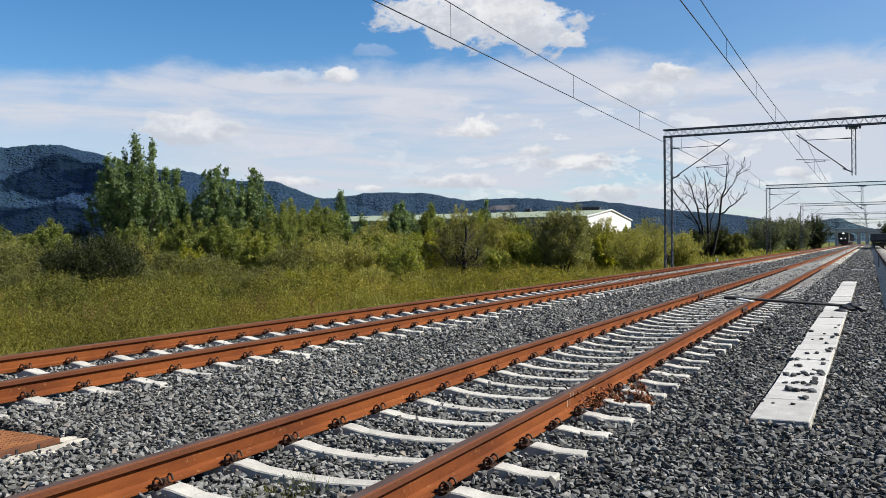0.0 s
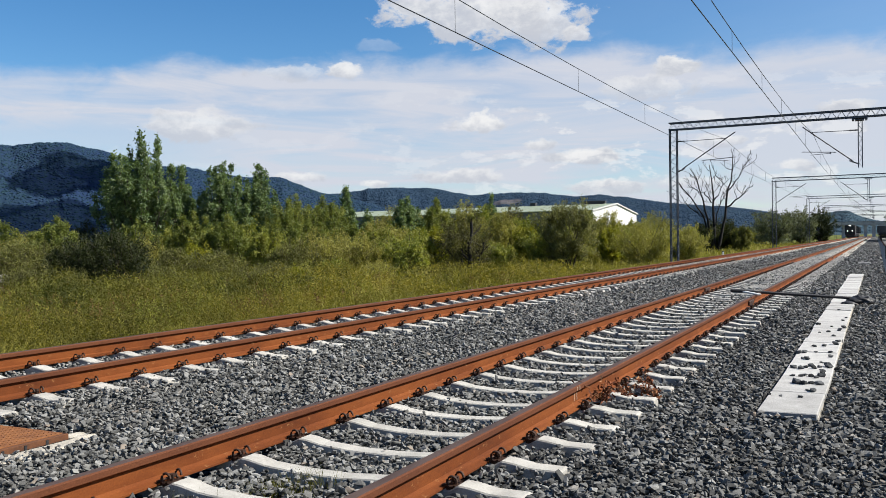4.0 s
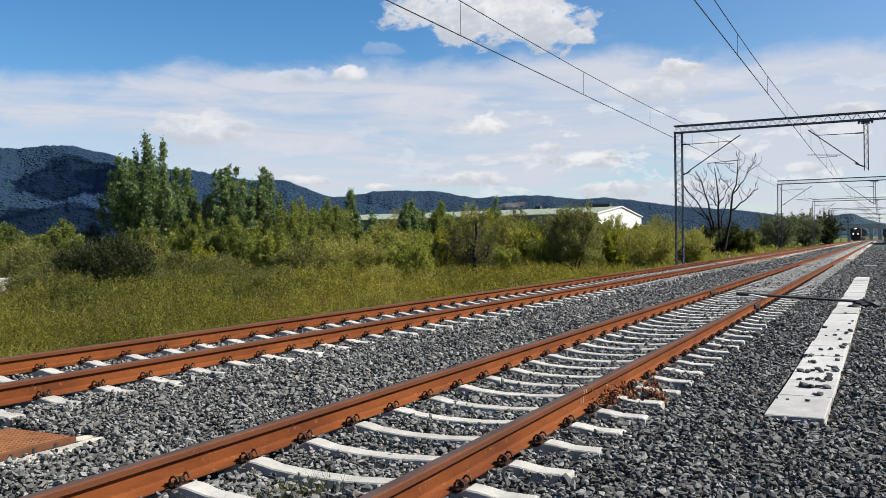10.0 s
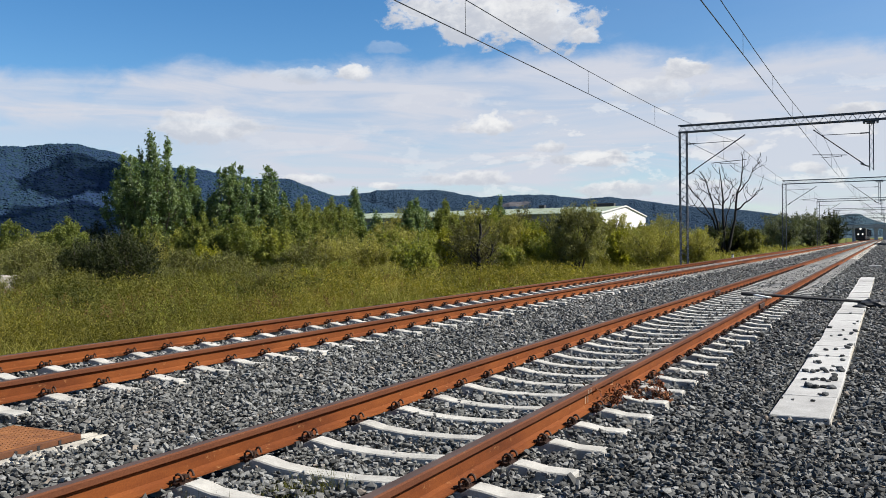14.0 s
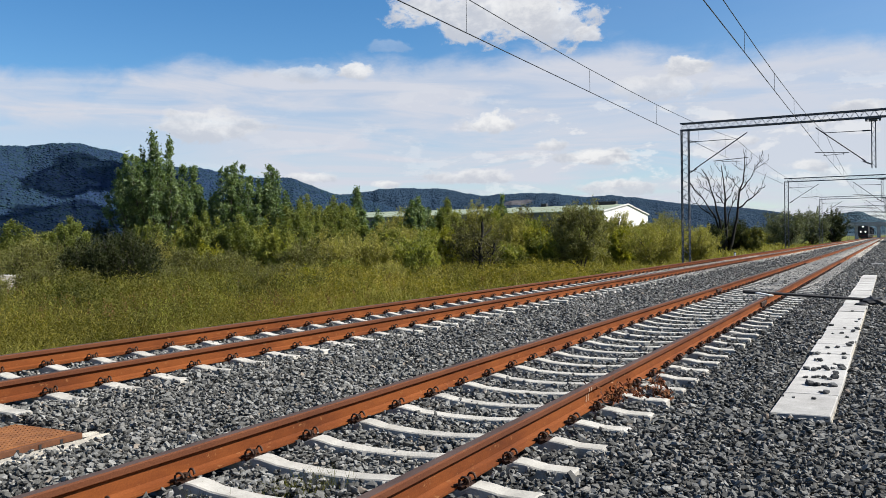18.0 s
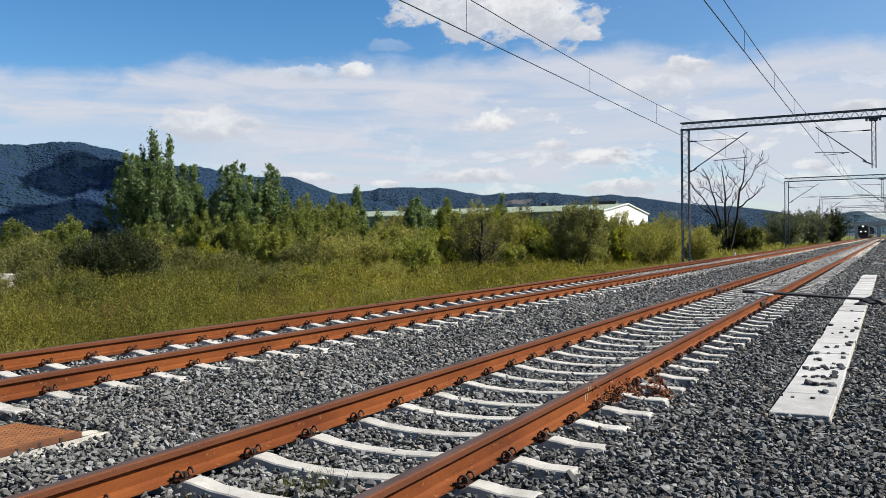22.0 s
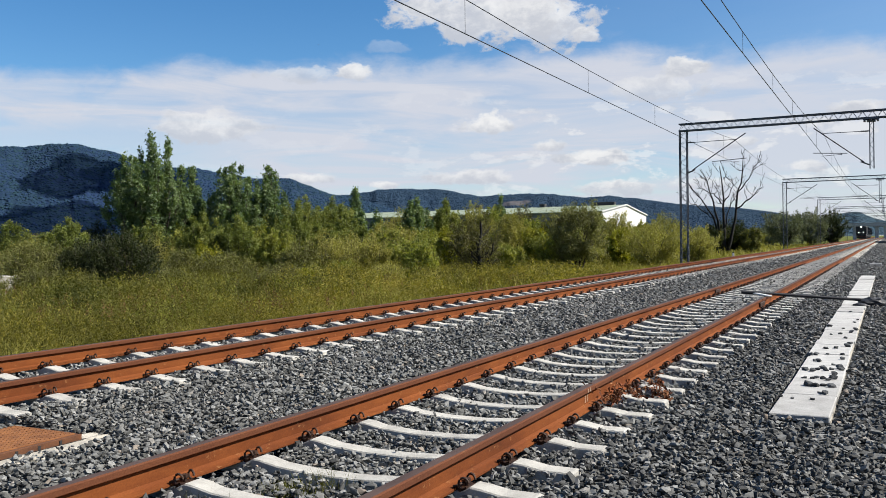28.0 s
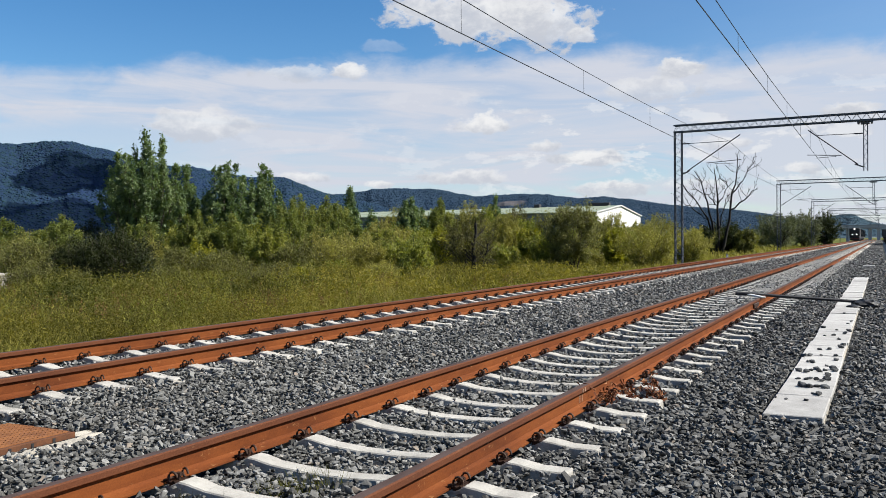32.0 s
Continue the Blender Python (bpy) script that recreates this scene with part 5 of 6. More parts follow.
def dead_tree():
    thing = root("dead_tree", "leafless dead tree with black forked limbs", "tree", at=pose(-16.6, 118.5, FIELD - 0.1))
    g = np.random.default_rng(8)
    paths, radii = [], []

    def grow(start, way, length, thick, level):
        n = 6
        pts = [np.array(start, float)]
        d = np.array(way, float)
        for _ in range(n - 1):
            d = d + g.normal(0, (0.11, 0.17, 0.22, 0.24)[level], 3) * [1, 0.7, 1] + [0, 0, (0.05, 0.18, 0.24, 0.16)[level]]
            d /= np.linalg.norm(d)
            pts.append(pts[-1] + d * length / (n - 1))
        pts = np.array(pts)
        paths.append(pts)
        radii.append(np.maximum(thick * np.linspace(1, 0.3, n), 0.02))
        if level == 3:
            return
        for k in range((7, 5, 3)[level]):
            s = g.uniform(0.36 if level == 0 else 0.3, 0.98)
            p = np.array([np.interp(s, np.linspace(0, 1, n), pts[:, k2]) for k2 in range(3)])
            side = g.normal(0, 1, 3) * [1.2, 0.7, 0.3]
            side /= np.linalg.norm(side)
            grow(p, d * 0.75 + side * 0.8, length * g.uniform(0.28, 0.46), thick * (1 - 0.55 * s) * 0.52, level + 1)

    # stems out of one stool and the limbs they fork into, shaped to fit the camera's view: foot, top, bow to the side,
    # thickness
    for x0, z0, x1, z1, bow, thick in ((-0.7, 0.0, -4.8, 10.2, 1.3, 0.21), (-0.4, 0.0, -2.9, 11.8, 0.7, 0.22), (0.0, 0.0, -0.3, 12.3, 0.4, 0.25), (0.6, 0.0, 3.0, 13.4, 0.2, 0.24), (0.3, 0.0, 1.6, 8.6, -0.5, 0.15),
                                       (1.8, 6.2, 5.6, 9.6, 0.5, 0.12), (2.2, 8.6, 4.1, 11.8, 0.2, 0.10), (-2.0, 5.6, -5.2, 8.2, -0.3, 0.09), (-0.2, 7.0, -3.4, 9.4, 0.5, 0.10), (0.2, 7.2, 1.5, 10.6, 0.3, 0.09)):
        n = 9
        t = np.linspace(0, 1, n)
        stem = np.stack([0.93 * (x0 + (x1 - x0) * t + bow * np.sin(np.pi * t)), g.uniform(-0.6, 0.6) * t, 0.96 * (z0 + (z1 - z0) * t)], axis=-1)
        stem += g.normal(0, 0.13, (n, 3)) * np.minimum(t * 3, 1)[:, None]
        paths.append(stem)
        radii.append(np.maximum(thick * (1 - 0.82 * t), 0.026))
        for _ in range(6 if z0 == 0 else 4):
            s = g.uniform(0.42 if z0 == 0 else 0.25, 0.97)
            p = np.array([np.interp(s, t, stem[:, k]) for k in range(3)])
            side = np.array([g.choice((-1.0, 1.0)) * g.uniform(0.5, 1.1), g.normal(0, 0.4), g.uniform(0.2, 0.8)])
            grow(p, side / np.linalg.norm(side), g.uniform(1.1, 2.5), max(thick * (1 - s) * 0.5, 0.04), 2)
    v, f = tubes(paths, radii, 5)
    link("trunk", poly_mesh("trunk", v, f), DEAD, thing)


dead_tree()


def factory_hall():
    hall = root("factory_hall", "long industrial hall with pale green metal roof and white gable", "building")
    x0, x1, y0, y1, eave, ridge = -150.0, -60.3, 207.0, 251.0, 7.95, 10.2
    ym = (y0 + y1) / 2
    GREEN = speckled("pale_green_roof", (0.150, 0.180, 0.125), (0.215, 0.245, 0.180), 0.25, 6.0, 0.6)
    # the long walls' grey is darkened for the shade on their side
    GREY = speckled("darkened_grey_cladding", (0.070, 0.084, 0.098), (0.133, 0.147, 0.161), 0.6, 8.0, 0.7)
    PALE = speckled("white_cladding", (0.462, 0.462, 0.462), (0.602, 0.602, 0.602), 0.4, 8.0, 0.7)
    ROOF_DARK = speckled("dark_roof_box", (0.014, 0.014, 0.015), (0.049, 0.049, 0.052), 2.0, 9.0, 0.7)
    box_part("wall", (x1 - x0, 0.3, eave - FIELD), ((x0 + x1) / 2, y0, (eave + FIELD) / 2), GREY, hall)
    box_part("wall", (x1 - x0, 0.3, eave - FIELD), ((x0 + x1) / 2, y1, (eave + FIELD) / 2), GREY, hall)
    for x in (x0, x1):
        bm = bmesh.new()
        a = [bm.verts.new((x + s * 0.15, y, z)) for s in (-1, 1) for y, z in ((y0, FIELD), (y1, FIELD), (y1, eave), (ym, ridge), (y0, eave))]
        bm.faces.new(a[:5])
        bm.faces.new(a[5:])
        for i in range(5):
            bm.faces.new((a[i], a[(i + 1) % 5], a[5 + (i + 1) % 5], a[5 + i]))
        part("gable_wall", bm, PALE, hall)
    for ya, yb in ((y0 - 0.7, ym), (y1 + 0.7, ym)):
        bm = bmesh.new()
        za = eave - 0.07
        for x in (x0 - 0.6, x1 + 0.5):
            for dz in (0.08, 0.30):
                bm.verts.new((x, ya, za + dz))
                bm.verts.new((x, yb, ridge + dz))
        bmesh.ops.convex_hull(bm, input=bm.verts[:])
        part("roof_slope", bm, GREEN, hall)
        if yb - ya > 0:  # raised seams along the slope that faces the line
            for x in np.arange(x0 + 3, x1, 6.0):
                bm = bmesh.new()
                add_angle(bm, (x, ya, za + 0.34), (x, yb, ridge + 0.34), 0.16)
                part("roof_seam", bm, GREEN, hall)
    for x in (-66.0, -84.0, -104.0, -126.0):
        box_part("roof_vent", (6.0 if x > -70 else 1.6, 1.6, 0.9), (x, ym, ridge + 0.7), ROOF_DARK, hall, bevel=0.05)
    for s in (-1, 1):  # white rake trim of the gable
        bm = bmesh.new()
        add_angle(bm, (x1 + 0.35, ym, ridge + 0.25), (x1 + 0.35, ym + s * (y1 - ym + 0.6), eave + 0.1), 0.32)
        part("gable_trim", bm, WHITE, hall)
    box_part("gate", (0.1, 5.0, 5.0), (x1 + 0.22, ym + 5.5, FIELD + 2.6), GREY, hall)
    for x in np.arange(x0 + 6, x1 - 3, 9.0):
        box_part("window_band", (5.0, 0.12, 1.1), (x, y0 - 0.2, 5.6), ROOF_DARK, hall)
    # a steel frame beside the gable
    frame_thing = root("steel_frame", "thin grey steel frame beside the white hall", "frame")
    for x in (-52.8, -50.6):
        part("post", add_angle(bmesh.new(), (x, 240, FIELD), (x, 240, 8.2), 0.14), GALVA, frame_thing)
    for z in (4.0, 6.0, 8.1):
        part("crossbar", add_angle(bmesh.new(), (-52.8, 240, z), (-50.6, 240, z), 0.1), GALVA, frame_thing)


factory_hall()


def overpass():
    bridge = root("road_overpass", "grey concrete road bridge over the tracks", "bridge")
    y = 490.0
    CONC = speckled("weathered_concrete", (0.22, 0.22, 0.22), (0.42, 0.42, 0.41), 0.3, 4.0, 0.9)
    box_part("deck", (130.0, 9.0, 0.9), (24.0, y, 6.2), CONC, bridge, bevel=0.05)
    for s in (-1, 1):
        box_part("parapet", (130.0, 0.3, 1.0), (24.0, y + s * 4.3, 7.15), CONC, bridge)
    for x in (-12.2, -2.1, 1.8, 12.0, 25.0, 40.0):
        for dy in (-2.5, 2.5):
            box_part("pier", (1.6, 1.2, 6.7), (x, y + dy, 2.4), CONC, bridge, bevel=0.05)
        box_part("pier_cap", (2.2, 8.0, 0.5), (x, y, 5.5), CONC, bridge)
    # embankment at the left end
    bm = bmesh.new()
    for x, z in ((-40.0, 6.0), (-60.0, 6.0), (-30.0, FIELD - 0.5), (-110.0, FIELD - 0.5)):
        for dy in (-6.0, 6.0):
            bm.verts.new((x, y + dy * (1 if z > 0 else 2.4), z))
    bmesh.ops.convex_hull(bm, input=bm.verts[:])
    part("embankment", bm, WOODED, bridge)


WOODED = speckled("scrubby_bank", (0.028, 0.038, 0.014), (0.084, 0.098, 0.032), 0.4, 3.0, 0.95, depth=0.2)
overpass()

# ---- trains ----
PAINT = speckled("black_engine_paint", (0.003, 0.003, 0.004), (0.011, 0.010, 0.011), 1.2, 20.0, 0.5)
RED = speckled("red_buffer_beam", (0.112, 0.013, 0.010), (0.210, 0.025, 0.017), 2.0, 20.0, 0.6)
GLASS = speckled("cab_glass", (0.014, 0.017, 0.021), (0.028, 0.035, 0.042), 2.0, 20.0, 0.08, spec=0.6)
COACH = speckled("dull_wagon_paint", (0.017, 0.020, 0.024), (0.052, 0.056, 0.063), 0.8, 10.0, 0.6)


def lamp_glow(name, power):
    def make(n):
        return n.add("ShaderNodeEmission", {0: (1.0, 0.97, 0.9, 1), 1: power}).outputs[0]

    return material(name, make)


HEADLIGHT = lamp_glow("headlight_glow", 2.2)


def wheel(parent, x, y, z, r):
    ob = part("wheel", add_bar(bmesh.new(), (x - 0.07, y, z), (x + 0.07, y, z), r, 16), DARK, parent)
    part("tyre", add_bar(bmesh.new(), (x - 0.03, y, z), (x + 0.03, y, z), r + 0.03, 16), GALVA, ob)


def locomotive():
    """A diesel engine with its nose towards -y, its front at y = 0, on rails at z = 0."""
    loco = root("locomotive", "black diesel locomotive with lit headlights", "locomotive")
    part("underframe", add_box(bmesh.new(), (2.7, 17.0, 0.5), (0, 8.7, 1.15), bevel=0.05), PAINT, loco)
    bm = add_box(bmesh.new(), (2.95, 2.6, 2.5), (0, 1.7, 2.65), bevel=0.18)
    cab = part("cab", bm, PAINT, loco)
    bm = add_box(bmesh.new(), (2.75, 14.0, 2.3), (0, 10.0, 2.55), bevel=0.15)
    part("engine_hood", bm, PAINT, loco)
    bm = bmesh.new()
    made = bmesh.ops.create_cone(bm, cap_ends=True, segments=20, radius1=1.45, radius2=1.45, depth=16.4)["verts"]
    bmesh.ops.transform(bm, matrix=Matrix.Translation((0, 8.7, 3.38)) @ Euler((radians(90), 0, 0)).to_matrix().to_4x4() @ Matrix.Diagonal((1.0, 0.42, 1.0, 1)), verts=made)
    part("roof", bm, PAINT, loco)
    for s in (-1, 1):
        part("windscreen", add_box(bmesh.new(), (1.05, 0.05, 0.75), (s * 0.66, 0.385, 3.2), bevel=0.015), GLASS, cab)
        part("headlight", add_bar(bmesh.new(), (s * 0.62, 0.41, 2.05), (s * 0.62, 0.30, 2.05), 0.15, 14), HEADLIGHT, cab, "bright round headlight")
        buf = part("buffer", add_bar(bmesh.new(), (s * 0.87, 0.5, 1.05), (s * 0.87, -0.1, 1.05), 0.1, 10), DARK, loco)
        part("buffer_head", add_bar(bmesh.new(), (s * 0.87, -0.1, 1.05), (s * 0.87, -0.16, 1.05), 0.24, 14), DARK, buf)
        part("handrail", add_bar(bmesh.new(), (s * 1.3, 0.36, 1.4), (s * 1.3, 0.36, 2.9), 0.025, 6), GALVA, loco)
        part("step", add_box(bmesh.new(), (0.5, 0.3, 0.06), (s * 1.1, 0.5, 0.55)), DARK, loco)
    part("top_light", add_box(bmesh.new(), (0.42, 0.12, 0.3), (0, 0.36, 3.66), bevel=0.04), HEADLIGHT, cab, "bright top headlight")
    part("buffer_beam", add_box(bmesh.new(), (2.75, 0.16, 0.5), (0, 0.42, 1.05), bevel=0.02), RED, loco, "red buffer beam")
    part("snow_plough", add_box(bmesh.new(), (2.5, 0.12, 0.5), (0, 0.55, 0.5), bevel=0.02), DARK, loco)
    part("coupling", add_bar(bmesh.new(), (0, 0.42, 1.05), (0, 0.0, 0.95), 0.07, 8), DARK, loco)
    for y in (2.6, 5.2, 12.2, 14.8):
        for s in (-1, 1):
            wheel(loco, s * RAIL, y, 0.5, 0.5)
    for y in (3.9, 13.5):
        part("bogie", add_box(bmesh.new(), (2.3, 4.2, 0.45), (0, y, 0.72), bevel=0.05), DARK, loco)
    return loco


def wagon(body_mat, high, label):
    car = root("goods_wagon", label, "wagon", "wagons")
    part("underframe", add_box(bmesh.new(), (2.6, 13.0, 0.35), (0, 6.8, 1.15), bevel=0.03), DARK, car)
    body = part("body", add_box(bmesh.new(), (2.8, 12.8, high), (0, 6.8, 1.35 + high / 2), bevel=0.06), body_mat, car)
    for i in range(7):
        for s in (-1, 1):
            part("side_rib", add_box(bmesh.new(), (0.08, 0.12, high - 0.1), (s * 1.43, 0.9 + i * 1.95, 1.35 + high / 2)), body_mat, body)
    part("end_panel", add_box(bmesh.new(), (2.4, 0.08, high - 0.3), (0, 0.37, 1.35 + high / 2)), body_mat, body)
    for s in (-1, 1):
        part("buffer", add_bar(bmesh.new(), (s * 0.87, 0.4, 1.05), (s * 0.87, -0.1, 1.05), 0.16, 10), DARK, car)
        part("ladder_rail", add_bar(bmesh.new(), (s * 1.1, 0.28, 1.2), (s * 1.1, 0.28, 1.3 + high), 0.03, 6), GALVA, car)
        for y in (2.2, 4.0, 9.6, 11.4):
            wheel(car, s * RAIL, y, 0.46, 0.46)
    for y in (3.1, 10.5):
        part("bogie", add_box(bmesh.new(), (2.2, 3.2, 0.5), (0, y, 0.62), bevel=0.05), DARK, car)
    return car


train = locomotive()
train.matrix_basis = pose(FAR_X, 287.0, FAR_Z)
first_wagon = wagon(COACH, 2.5, "dark grey goods wagon behind the locomotive")
first_wagon.matrix_basis = pose(FAR_X, 305.0, FAR_Z)
for k in range(1, 6):
    copy_thing(first_wagon, pose(FAR_X, 305.0 + 14.0 * k, FAR_Z))
parked = wagon(COACH, 1.35, "dark goods wagon standing on the neighbouring track")
parked.matrix_basis = pose(RIGHT_X, 176.0, 0)
for k in range(1, 4):
    copy_thing(parked, pose(RIGHT_X, 176.0 + 14.0 * k, 0))

# ---- things on and beside the tracks ----


def pit_cover():
    """A rusty pierced steel cover on a rough concrete rim."""
    pit = root("pit_cover", "rusty pierced steel cover on a rough concrete rim", "pit cover", at=pose(-0.05, -0.03, -0.042))
    bm = bmesh.new()
    add_box(bm, (0.19, 1.9, 0.24), (-2.06, 3.42, -0.265), bevel=0.02)
    part("concrete_rim", bm, ROUGH_CONCRETE, pit)
    part("concrete_rim", add_box(bmesh.new(), (0.95, 0.16, 0.24), (-2.6, 4.33, -0.29), bevel=0.02), ROUGH_CONCRETE, pit)
    lumps = random.Random(8)
    for k in range(9):  # crumbled mortar along the rim
        bm = bmesh.new()
        bmesh.ops.create_icosphere(bm, subdivisions=2, radius=1.0)
        for v in bm.verts:
            v.co *= 1 + 0.35 * noise.noise(v.co * 1.8 + Vector((k * 3.0, 0, 0)))
        place = (-2.02 + lumps.uniform(-0.06, 0.1), 2.9 + 0.17 * k + lumps.uniform(-0.05, 0.05), -0.15) if k < 7 else (-2.1 - 0.1 * (k - 7), 4.35, -0.16)
        bmesh.ops.transform(bm, matrix=Matrix.Translation(place) @ Matrix.Diagonal((lumps.uniform(0.04, 0.09), lumps.uniform(0.06, 0.13), lumps.uniform(0.02, 0.045), 1)), verts=bm.verts[:])
        part("mortar_lump", bm, ROUGH_CONCRETE, pit)
    part("pit", add_box(bmesh.new(), (0.70, 1.6, 0.12), (-2.5, 3.42, -0.30)), DARK, pit)
    tray = part("steel_frame", add_box(bmesh.new(), (0.035, 1.66, 0.085), (-2.165, 3.43, -0.145), bevel=0.004), RUST_FRAME, pit)
    for y in (3.05, 3.22, 3.40, 3.57, 3.74, 3.91, 4.08):
        part("slot", add_box(bmesh.new(), (0.012, 0.02, 0.07), (-2.149, y, -0.148)), DARK, tray)
    part("steel_frame_end", add_box(bmesh.new(), (0.70, 0.03, 0.085), (-2.51, 4.245, -0.145), bevel=0.004), RUST_FRAME, pit)
    # pierced plates: bars both ways leave square holes
    for py0, py1 in ((2.62, 3.30), (3.315, 4.225)):
        bm = bmesh.new()
        nx, ny = 17, int((py1 - py0) / 0.04)
        xs = np.sort(np.concatenate([np.linspace(-2.85, -2.19, nx + 1) - 0.011, np.linspace(-2.85, -2.19, nx + 1) + 0.011]))
        ys = np.sort(np.concatenate([np.linspace(py0 + 0.01, py1 - 0.01, ny + 1) - 0.01, np.linspace(py0 + 0.01, py1 - 0.01, ny + 1) + 0.01]))
        grid = [[bm.verts.new((x, y, -0.104)) for x in xs] for y in ys]
        for a in range(len(ys) - 1):
            for k in range(len(xs) - 1):
                if not (a % 2 and k % 2):
                    bm.faces.new((grid[a][k], grid[a][k + 1], grid[a + 1][k + 1], grid[a + 1][k]))
        made = bmesh.ops.extrude_face_region(bm, geom=bm.faces[:])["geom"]
        bmesh.ops.translate(bm, verts=[v for v in made if isinstance(v, bmesh.types.BMVert)], vec=(0, 0, 0.008))
        part("pierced_plate", bm, RUST_PLATE, pit)


pit_cover()


def loose_stones():
    """Stones that lie singly on the cover slabs."""
    shapes = stone_shapes(14, 8, 31)
    meshes = []
    for v, f in shapes:
        meshes.append(poly_mesh("loose_stone", v, f, True))
    g = random.Random(12)
    spots = [(2.36, 8.0, 0.06), (2.20, 8.0, 0.05), (2.10, 8.05, 0.05), (2.28, 8.75, 0.13), (2.40, 8.78, 0.09), (2.47, 8.74, 0.12), (2.44, 8.33, 0.10), (2.40, 8.36, 0.06), (2.20, 9.2, 0.06), (2.28, 9.2, 0.07), (2.42, 9.15, 0.08), (2.46, 9.5, 0.10), (2.44, 9.65, 0.06),
             (2.36, 9.8, 0.08), (2.28, 9.85, 0.07), (2.33, 9.95, 0.09), (2.41, 9.9, 0.07), (2.49, 10.0, 0.12), (2.25, 10.5, 0.09), (2.12, 11.0, 0.10), (2.18, 11.1, 0.09), (2.48, 10.8, 0.08), (2.46, 11.2, 0.08), (2.25, 11.7, 0.09), (2.36, 11.8, 0.09),
             (2.48, 12.0, 0.12), (2.50, 12.3, 0.1), (2.42, 13.0, 0.08), (2.33, 13.5, 0.08), (2.22, 13.4, 0.06), (2.47, 13.8, 0.1), (2.51, 14.2, 0.1), (2.13, 14.6, 0.1), (2.34, 14.3, 0.06), (2.46, 15.4, 0.07), (2.24, 9.72, 0.10), (2.16, 9.78, 0.09), (2.31, 9.28, 0.07), (2.37, 9.22, 0.09), (2.46, 9.26, 0.11), (2.5, 9.9, 0.1), (2.2, 10.55, 0.06), (2.34, 8.72, 0.1), (2.41, 10.25, 0.06), (2.3, 11.15, 0.05), (2.33, 17.5, 0.07), (2.49, 15.9, 0.06)]
    for x, y, s in spots:
        ob = link("loose_stone", g.choice(meshes), LOOSE)
        k = s * 0.74
        ob.matrix_basis = pose(x, y, -0.216 + k * 0.22, g.uniform(-12, 12), g.uniform(-12, 12), g.uniform(0, 360)) @ Matrix.Diagonal((k, k, k, 1))
        tagged(ob, "small dark grey stone lying on a cover slab", "stone", "stones on the cable trough")


LOOSE = speckled("loose_stone", (0.014, 0.015, 0.016), (0.075, 0.078, 0.080), 14.0, 60.0, 0.9, per_object=0.5)
loose_stones()


def pole_across():
    pole = root("lying_pole", "long dark pole lying across the rail and trough", "pole")
    a, b = Vector((0.30, 18.9, 0.04)), Vector((2.5, 19.5, -0.12))
    part("shaft", add_bar(bmesh.new(), a, b, 0.03, 10), DARK, pole)
    part("tip", add_bar(bmesh.new(), a + Vector((-0.1, -0.03, 0.007)), a + Vector((0.2, 0.055, -0.014)), 0.04, 10), DARK, pole)
    bm = bmesh.new()
    add_box(bm, (1.1, 0.1, 0.03), (0.62, 18.62, 0.016), Euler((0, 0, radians(-65))).to_matrix(), 0.01)
    tagged(part("white_plank", bm, WHITE), "white flat plank lying on the rail", "plank")
    bm = bmesh.new()
    bmesh.ops.create_icosphere(bm, subdivisions=3, radius=1.0)
    for v in bm.verts:
        v.co *= 1 + 0.28 * noise.noise(v.co * 2.1) + 0.12 * noise.noise(v.co * 5.0)
    bmesh.ops.transform(bm, matrix=Matrix.Translation((2.66, 19.5, -0.17)) @ Matrix.Diagonal((0.26, 0.2, 0.11, 1)), verts=bm.verts[:])
    tagged(part("rag_heap", bm, DARK), "dark crumpled rag heap at the pole's end", "rag")
    bm = bmesh.new()
    bmesh.ops.create_icosphere(bm, subdivisions=2, radius=1.0)
    for v in bm.verts:
        v.co *= 1 + 0.3 * noise.noise(v.co * 2.4)
    bmesh.ops.transform(bm, matrix=Matrix.Translation((2.44, 19.1, -0.2)) @ Matrix.Diagonal((0.14, 0.1, 0.05, 1)), verts=bm.verts[:])
    tagged(part("rag", bm, DARK), "small dark rag on a cover slab", "rag")


pole_across()


def rail_weld():
    """White marks and a lump of weld on the near rail, and joints farther on."""
    for k, y in enumerate((6.66, 6.72)):
        bm = add_box(bmesh.new(), (0.003, 0.018, 0.03), (RAIL + 0.0375, y, -0.024))
        part("paint_mark", bm, CHALK, near_track, "worn pale chalk mark")
        part("paint_mark", add_box(bmesh.new(), (0.002, 0.016, 0.06), (RAIL + 0.0105, y, -0.095)), CHALK, near_track, "worn pale chalk mark")
    bm = bmesh.new()
    bmesh.ops.create_icosphere(bm, subdivisions=2, radius=1.0)
    for v in bm.verts:
        v.co *= 1 + 0.25 * noise.noise(v.co * 3)
    bmesh.ops.transform(bm, matrix=Matrix.Translation((RAIL, 6.86, -0.03)) @ Matrix.Diagonal((0.046, 0.03, 0.036, 1)), verts=bm.verts[:])
    part("weld_collar", bm, RUST, near_track)
    for y in (17.5, 52.0):
        for s in (-1, 1):
            for side in (-1, 1):
                part("fishplate", add_box(bmesh.new(), (0.03, 0.66, 0.09), (s * RAIL + side * 0.03, y + (0 if s > 0 else 4.0), -0.1), bevel=0.01), CLIP, near_track)
            part("joint_gap", add_box(bmesh.new(), (0.075, 0.014, 0.045), (s * RAIL, y + (0 if s > 0 else 4.0), -0.0195)), DARK, near_track)


rail_weld()


